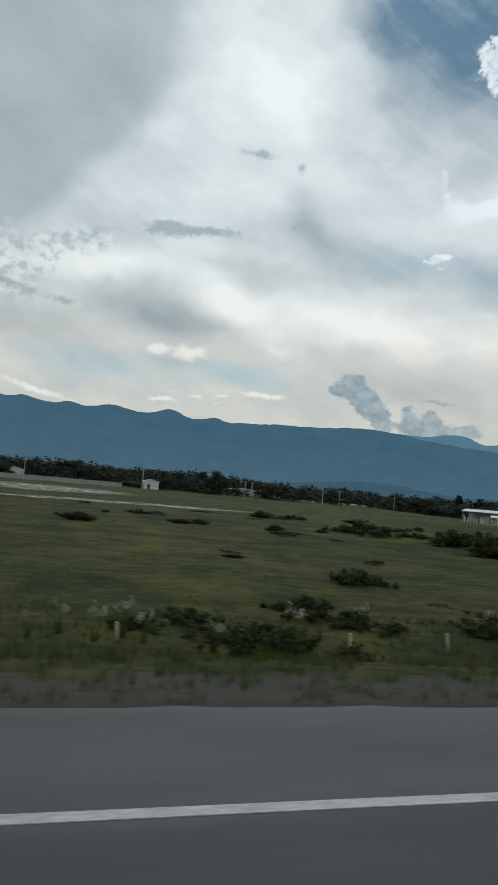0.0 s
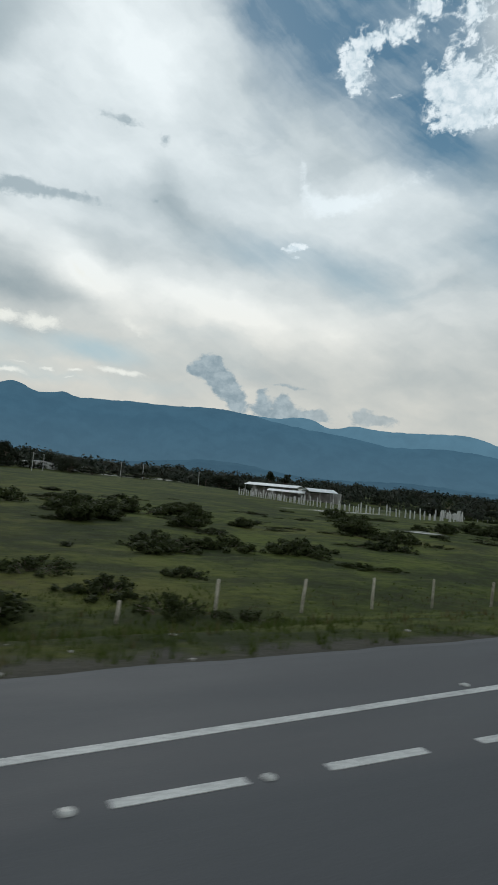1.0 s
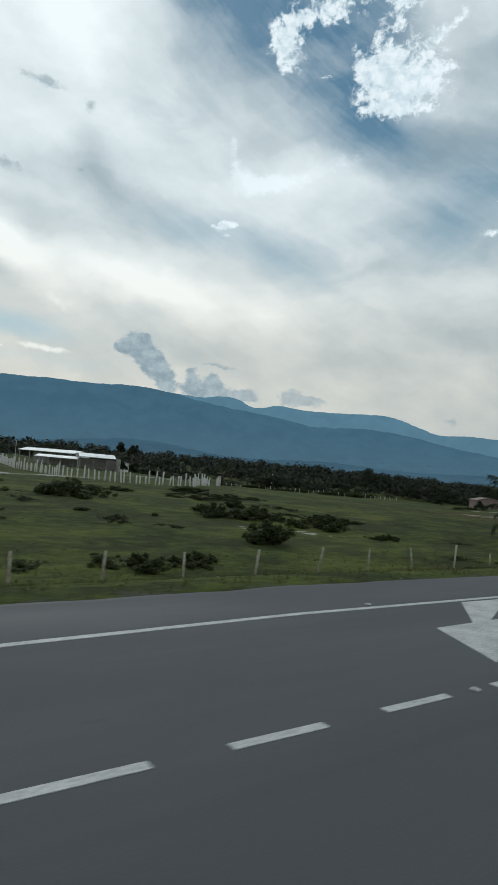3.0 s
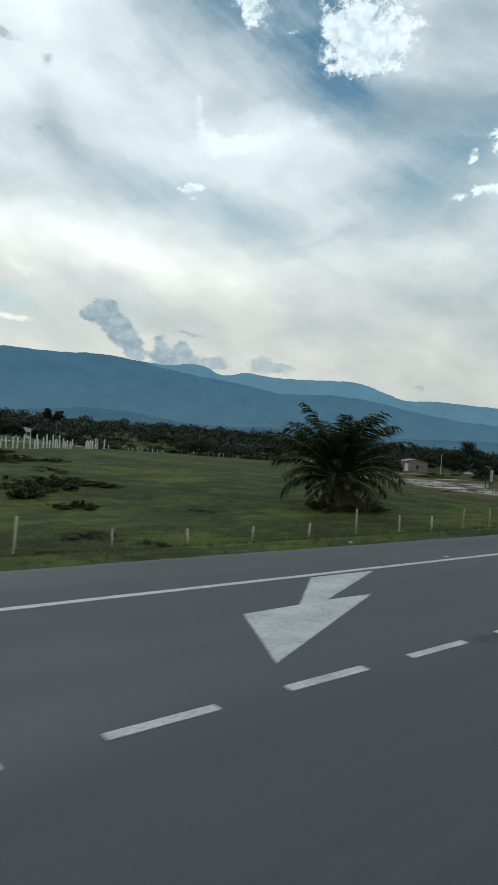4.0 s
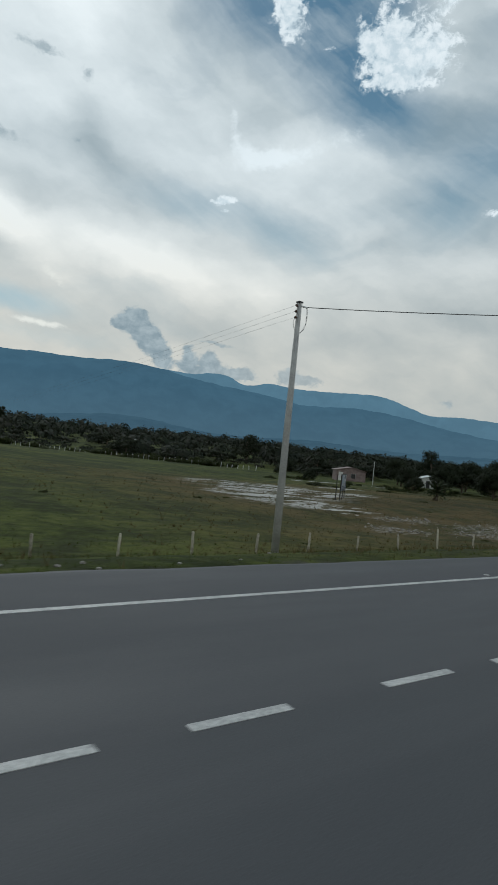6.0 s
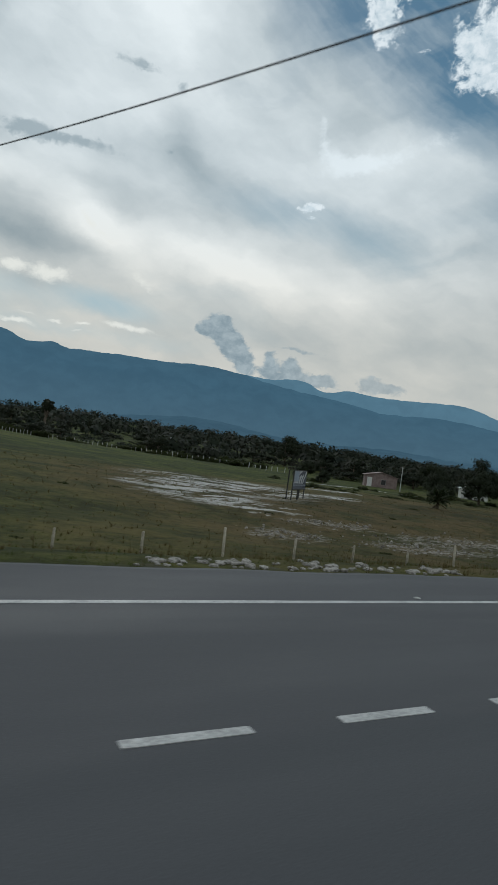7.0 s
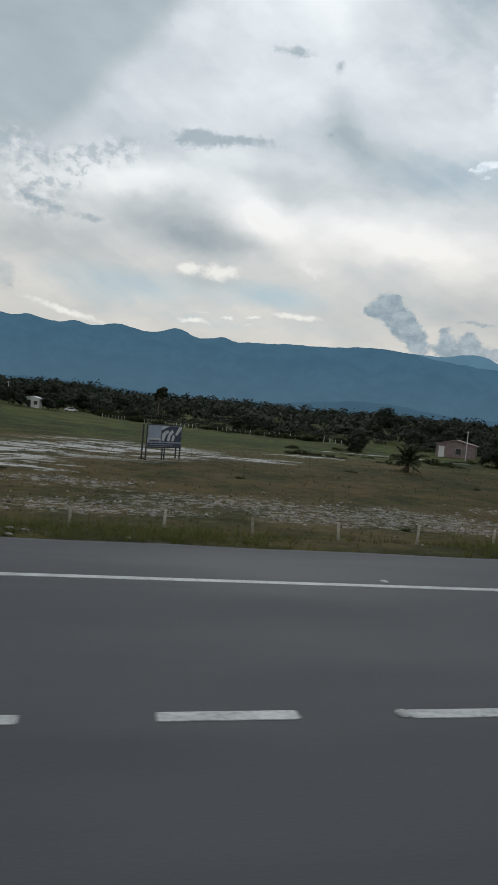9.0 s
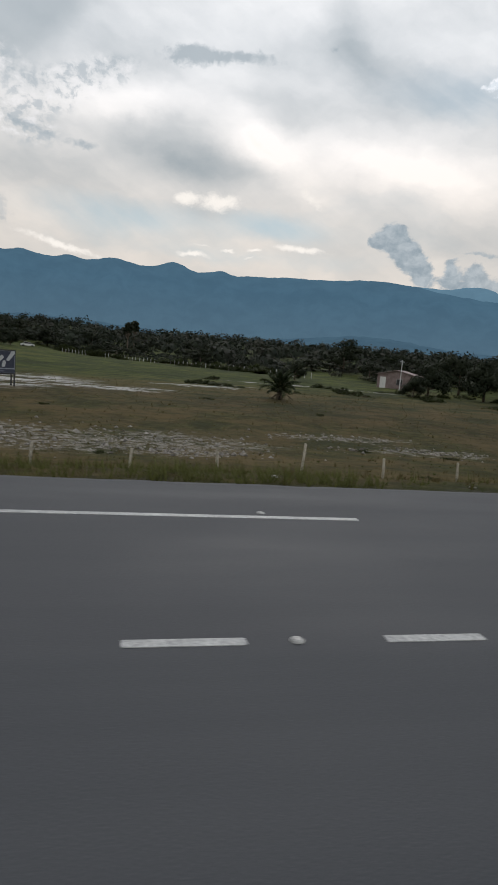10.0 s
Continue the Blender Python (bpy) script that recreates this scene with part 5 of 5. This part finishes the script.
# distant power poles before the wood
far_pole = thing("distant_pole", Matrix(), "slim pale concrete power pole far across the pasture", "utility pole", "distant power poles")
part("shaft", tube_bm([(0, 0, -0.5), (0, 0, 9.0)], [0.16, 0.11], 8), M["white_post"], far_pole)
part("crossarm", box_bm(-0.9, 0.9, -0.05, 0.05, 8.5, 8.62), M["galvanised"], far_pole)
for i, (x, y) in enumerate(((-25.2, 230), (17.7, 231), (57.8, 228), (63.6, 240), (91.4, 230), (105.8, 246), (129.4, 240), (217, 190), (233.5, 95))):
    m = on_ground(x, y, 20, 0.0)
    sc = (0.85, 0.86, 0.75, 0.72, 0.72, 0.72, 0.7, 0.62, 0.6)[i]
    placed(far_pole, m, sc) if i == 0 else again(far_pole, m, sc)


# ---- buildings ----
def gable_house(name, m, w, d, h, rise, wall, roof, label, category="house", over=0.35):
    """Walls with a gable to the front (-y) and a ridged roof with eaves."""
    top = thing(name, m, label, category)
    t = 0.2
    gab = [(-w / 2, -0.3), (w / 2, -0.3), (w / 2, h), (0, h + rise), (-w / 2, h)]
    part("front_wall", upright_bm(gab, 0.0, t), wall, top)
    part("rear_wall", upright_bm(gab, d - t, d), wall, top)
    for s in (-1, 1):
        part("side_wall", box_bm(s * w / 2 - (t if s > 0 else 0), s * w / 2 + (0 if s > 0 else t), t, d - t, -0.3, h), wall, top)
        x1, z1 = s * (w / 2 + over), h - rise * over / (w / 2)
        bm = bmesh.new()
        q = [(0, h + rise + 0.03), (x1, z1 + 0.03), (x1, z1 + 0.11), (0, h + rise + 0.11)]
        a = [bm.verts.new((x, -over, z)) for x, z in q]
        b = [bm.verts.new((x, d + over, z)) for x, z in q]
        bm.faces.new(a)
        bm.faces.new(b[::-1])
        for k in range(4):
            bm.faces.new((a[k], a[(k + 1) % 4], b[(k + 1) % 4], b[k]))
        bmesh.ops.recalc_face_normals(bm, faces=bm.faces[:])
        part("roof", bm, roof, top)
    return top


def opening(parent, name, x, z, w, h, mat, frame_mat):
    f = part(name, box_bm(x - w / 2, x + w / 2, -0.03, 0.1, z, z + h), mat, parent)
    for nm, b in (("frame", (x - w / 2 - 0.08, x - w / 2, z, z + h)), ("frame", (x + w / 2, x + w / 2 + 0.08, z, z + h)), ("lintel", (x - w / 2 - 0.1, x + w / 2 + 0.1, z + h, z + h + 0.1))):
        part(nm, box_bm(b[0], b[1], -0.05, 0.08, b[2], b[3]), frame_mat, f)


house = gable_house("house", on_ground(238.5, 107.0, -36, 0.1), 7.4, 7.0, 2.7, 0.85, M["brick"], M["roof_pink"], "small pink brick house with a low gable roof")
opening(house, "door", -2.6, 0.0, 0.95, 2.1, M["door"], M["wall_white"])
opening(house, "window", 0.6, 0.8, 1.0, 1.1, M["opening"], M["wall_grey"])

far_house = gable_house("house", on_ground(262, 100, -40, 0.1), 6, 6, 2.6, 0.8, M["wall_white"], M["roof_white"], "small white house with a pale roof among trees")
opening(far_house, "door", -1.0, 0.0, 0.9, 2.0, M["opening"], M["wall_grey"])
west_house = gable_house("house", on_ground(147.5, 178, -6, 0.1), 3.6, 5, 2.8, 0.4, M["wall_white"], M["roof_white"], "small white rendered building in front of the wood")
opening(west_house, "door", -0.7, 0.0, 0.9, 2.1, M["opening"], M["wall_grey"])
opening(west_house, "window", 1.1, 0.9, 0.9, 1.0, M["opening"], M["wall_grey"])
for x, y, w, h in ((-31, 250, 7, 3.6), (23, 249, 6, 3.4), (66, 262, 14, 2.6), (80, 268, 11, 2.4)):
    b = gable_house("house", on_ground(x, y, 4, 0.1), w, 7, h, 0.8, M["wall_white"], M["roof_white"], "far white building at the foot of the wood")
    opening(b, "door", -w * 0.2, 0.0, 1.0, 2.1, M["opening"], M["wall_grey"])
wall = thing("perimeter_wall", on_ground(-22, 236, 0, 0.2), "long grey block wall before the wood", "wall")
for k in range(12):
    part("wall_panel", box_bm(-30 + k * 5.2, -25 + k * 5.2, -0.1, 0.1, -0.6, 2.0), M["wall_grey"], wall)
    part("pillar", box_bm(-25.1 + k * 5.2, -24.8 + k * 5.2, -0.15, 0.15, -0.6, 2.2), M["wall_grey"], wall)


def barn(m, length, width, h, rise, label):
    """An open cattle shed: a ridged sheet roof on posts, with a low wall behind."""
    top = thing("cattle_shed", m, label, "shed", "white roofed sheds")
    for s in (-1, 1):
        for k in range(int(length / 2.2)):
            x = -length / 2 + k * 2.2
            bm = bmesh.new()
            q = [(0, h + rise), (s * (width / 2 + 0.5), h - 0.1), (s * (width / 2 + 0.5), h - 0.02), (0, h + rise + 0.08)]
            a = [bm.verts.new((x, y, z)) for y, z in q]
            b = [bm.verts.new((x + 2.17, y, z)) for y, z in q]
            bm.faces.new(a)
            bm.faces.new(b[::-1])
            for i in range(4):
                bm.faces.new((a[i], a[(i + 1) % 4], b[(i + 1) % 4], b[i]))
            bmesh.ops.recalc_face_normals(bm, faces=bm.faces[:])
            part("roof_sheet", bm, M["roof_white"], top)
        for k in range(int(length / 3.2) + 1):
            x = -length / 2 + 0.3 + k * 3.2
            part("post", box_bm(x - 0.08, x + 0.08, s * width / 2 - 0.08, s * width / 2 + 0.08, -0.4, h), M["wall_grey"], top)
    part("rear_wall", box_bm(-length / 2, length / 2, width / 2 - 0.3, width / 2 - 0.15, -0.4, h - 0.4), M["roof_grey"], top)
    part("end_wall", box_bm(length / 2 - 0.2, length / 2, -width / 2 + 0.15, width / 2 - 0.4, -0.4, h - 0.05), M["wall_white"], top)
    return top


barn(on_ground(119, 157.5, -55, 0.1), 18, 6, 3.2, 0.7, "long open shed with a white sheet roof")
barn(on_ground(124.8, 141, -14, 0.1), 10, 6, 3.0, 0.8, "white walled shed with a pale sheet roof")
barn(on_ground(117.5, 148, -40, 0.1), 11, 4.5, 2.0, 0.5, "low open shed with a white sheet roof")
# white posts of the corral before the sheds
corral = thing("corral_fence", pose(0, 0, 0), "close row of whitewashed posts before the sheds", "fence")
legs = [(101, 147), (97, 108), (100, 91), (106, 83), (119, 84.5), (133, 99), (143, 113)]
rng = random.Random(3)
mesh = None
for (xa, ya), (xb, yb) in zip(legs, legs[1:]):
    run = math.hypot(xb - xa, yb - ya)
    n = int(run / 0.85)
    for k in range(n):
        f = k / n
        if xa == 119 and 0.75 < f:
            continue
        x, y = xa + (xb - xa) * f, ya + (yb - ya) * f + rng.uniform(-0.6, 0.6)
        if mesh is None:
            ob = part("post", box_bm(-0.09, 0.09, -0.09, 0.09, -0.4, 1.7, 0.02), M["white_post"], corral)
            mesh = ob.data
        else:
            ob = new("post", mesh)
            ob.parent = corral
        ob.matrix_basis = pose(x, y, ground_z(x, y), rng.gauss(0, 2), rng.gauss(0, 2), 0) @ Matrix.Diagonal((1, 1, rng.choice((0.7, 0.8, 0.9, 0.95, 1.2)), 1))
# pale posts of farther field fences
field_fence = thing("field_fence", pose(0, 0, 0), "pale posts of a fence along the wood", "fence")
for x in np.arange(166, 232, 1.1):
    y = wood_front(x) - 7 + rng.uniform(-0.5, 0.5)
    ob = new("post", mesh)
    ob.parent = field_fence
    ob.matrix_basis = pose(x, y, ground_z(x, y), rng.gauss(0, 4), rng.gauss(0, 4), 0) @ Matrix.Diagonal((0.8, 0.8, rng.uniform(0.5, 0.85), 1))

# ---- billboard ----
board = thing("billboard", on_ground(177.45, 48.5, 38, 0.0), "dark framed billboard with a grey and white print on thin legs", "billboard")
bz = 1.12 - ground_z(177.45, 48.5)
pw, ph = 3.6, 1.72
for x in (-pw / 2 - 0.02, pw / 2 + 0.02, -0.12, 0.12):
    for y in ((0.06,) if abs(x) < 1 else (0.06, 0.55)):
        part("leg", box_bm(x - 0.045, x + 0.045, y - 0.045, y + 0.045, -0.4, bz if abs(x) > 1 else bz - ph, 0.004), M["black"], board)
panel = part("panel", box_bm(-pw / 2, pw / 2, -0.02, 0.03, bz - ph, bz, 0.005), M["bb_pale"], board, "weathered printed sheet")
for nm, b in (("frame", (-pw / 2 - 0.06, pw / 2 + 0.06, bz - ph - 0.1, bz - ph)), ("frame", (-pw / 2 - 0.06, pw / 2 + 0.06, bz, bz + 0.09))):
    part(nm, box_bm(b[0], b[1], -0.035, 0.04, b[2], b[3]), M["black"], board)
c0 = bz - ph
for nm, pts, mt, y in (("print_field", [(-1.62, 0.74), (-0.5, 0.74), (-0.5, 1.66), (-1.62, 1.66)], "bb_mid", -0.022),
                       ("print_field", [(-0.42, 0.4), (1.76, 0.4), (1.76, 1.7), (0.5, 1.7), (-0.42, 1.3)], "bb_navy", -0.022),
                       ("print_stroke", [(-0.42, 1.36), (0.42, 1.7), (-0.42, 1.7)], "bb_white", -0.0235),
                       ("print_stroke", [(-0.36, 0.52), (-0.1, 0.46), (0.14, 1.0), (0.4, 1.16), (0.34, 1.36), (0.0, 1.3), (-0.3, 1.06)], "bb_white", -0.0235),
                       ("print_stroke", [(0.22, 0.46), (0.5, 0.44), (0.6, 0.9), (0.92, 1.2), (0.74, 1.42), (0.46, 1.2), (0.3, 0.9)], "bb_white", -0.0235),
                       ("print_stroke", [(0.72, 0.48), (0.96, 0.46), (1.08, 0.82), (0.94, 1.02), (0.8, 0.9)], "bb_white", -0.0235),
                       ("print_stroke", [(1.06, 1.0), (1.3, 0.92), (1.76, 1.52), (1.76, 1.7), (1.5, 1.7)], "bb_white", -0.0235),
                       ("print_bar", [(-1.62, 0.56), (-0.5, 0.56), (-0.5, 0.68), (-1.62, 0.68)], "bb_white", -0.024),
                       ("print_bar", [(-1.62, 0.4), (-0.6, 0.4), (-0.6, 0.5), (-1.62, 0.5)], "bb_navy", -0.024),
                       ("print_field", [(-1.78, 0.02), (1.78, 0.02), (1.78, 0.3), (-1.78, 0.3)], "bb_navy", -0.022),
                       ("print_bar", [(-1.5, 0.12), (0.9, 0.12), (0.9, 0.2), (-1.5, 0.2)], "bb_grey", -0.024)):
    part(nm, upright_bm([(x, z + c0) for x, z in pts], -0.02, y), M[mt], panel)

# ---- parked car far off ----
car = thing("car", on_ground(156.4, 201, 10, 0.0), "white saloon car parked before the wood", "car")
part("body", upright_bm([(-2.1, 0.35), (2.1, 0.35), (2.15, 0.75), (1.2, 0.9), (0.6, 1.42), (-0.9, 1.42), (-1.5, 0.95), (-2.15, 0.85)], -0.85, 0.85), M["car"], car)
part("window", upright_bm([(0.55, 1.36), (1.05, 0.92), (-1.35, 0.95), (-0.85, 1.36)], -0.87, -0.852), M["opening"], car)
for x in (-1.35, 1.35):
    for y in (-0.8, 0.8):
        part("wheel", tube_bm([(x, y - 0.1, 0.32), (x, y + 0.1, 0.32)], 0.32, 14), M["tyre"], car)


# ---- litter ----
def crumpled(seed, size):
    bm = bmesh.new()
    bmesh.ops.create_icosphere(bm, subdivisions=2, radius=size)
    for v in bm.verts:
        v.co *= 1 + 0.7 * noise.noise(v.co * (4 / size) * 0.4 + Vector((seed, 0, 0)))
        v.co.z = max(v.co.z * 0.45, -0.02)
    return bm


for k, (x, y, z) in enumerate([(169.7, 11.5, ground_z(169.7, 11.5)), (170.35, 11.35, ground_z(170.35, 11.35)), (167.6, 11.4, ground_z(167.6, 11.4)), (190.6, 11.6, ground_z(190.6, 11.6))]):
    bag = tagged(part("plastic_scrap", crumpled(k * 3.7, 0.06 + 0.025 * (k % 2)), M["litter"]), "crumpled white plastic scrap on the verge", "litter", "litter on the verge")
    bag.matrix_world = pose(x, y, z + 0.02, 0, 0, k * 70)
rnd = np.random.RandomState(51)
twig = thing("fallen_branch", pose(142.15, 4.8, 0.004, 0, 0, -12), "small dark leafy branch lying flat on the asphalt", "branch")
part("stem", tube_bm([(-0.3, 0, 0.012), (-0.05, 0.04, 0.02), (0.2, 0.02, 0.015), (0.35, -0.05, 0.012)], [0.011, 0.009, 0.007, 0.004], 6), M["bark"], twig)
v, f, _ = leaf_cloud(rnd, [((-0.1, 0.03, 0.0), 0.13), ((0.12, 0.0, 0.0), 0.12), ((0.32, -0.08, 0.0), 0.08), ((0.0, 0.32, 0.0), 0.07)], 110, 0.03, 0.2)
v[:, 2] = np.abs(v[:, 2]) * 0.8 + 0.002
raw("foliage", v, f, M["leaf"], twig)
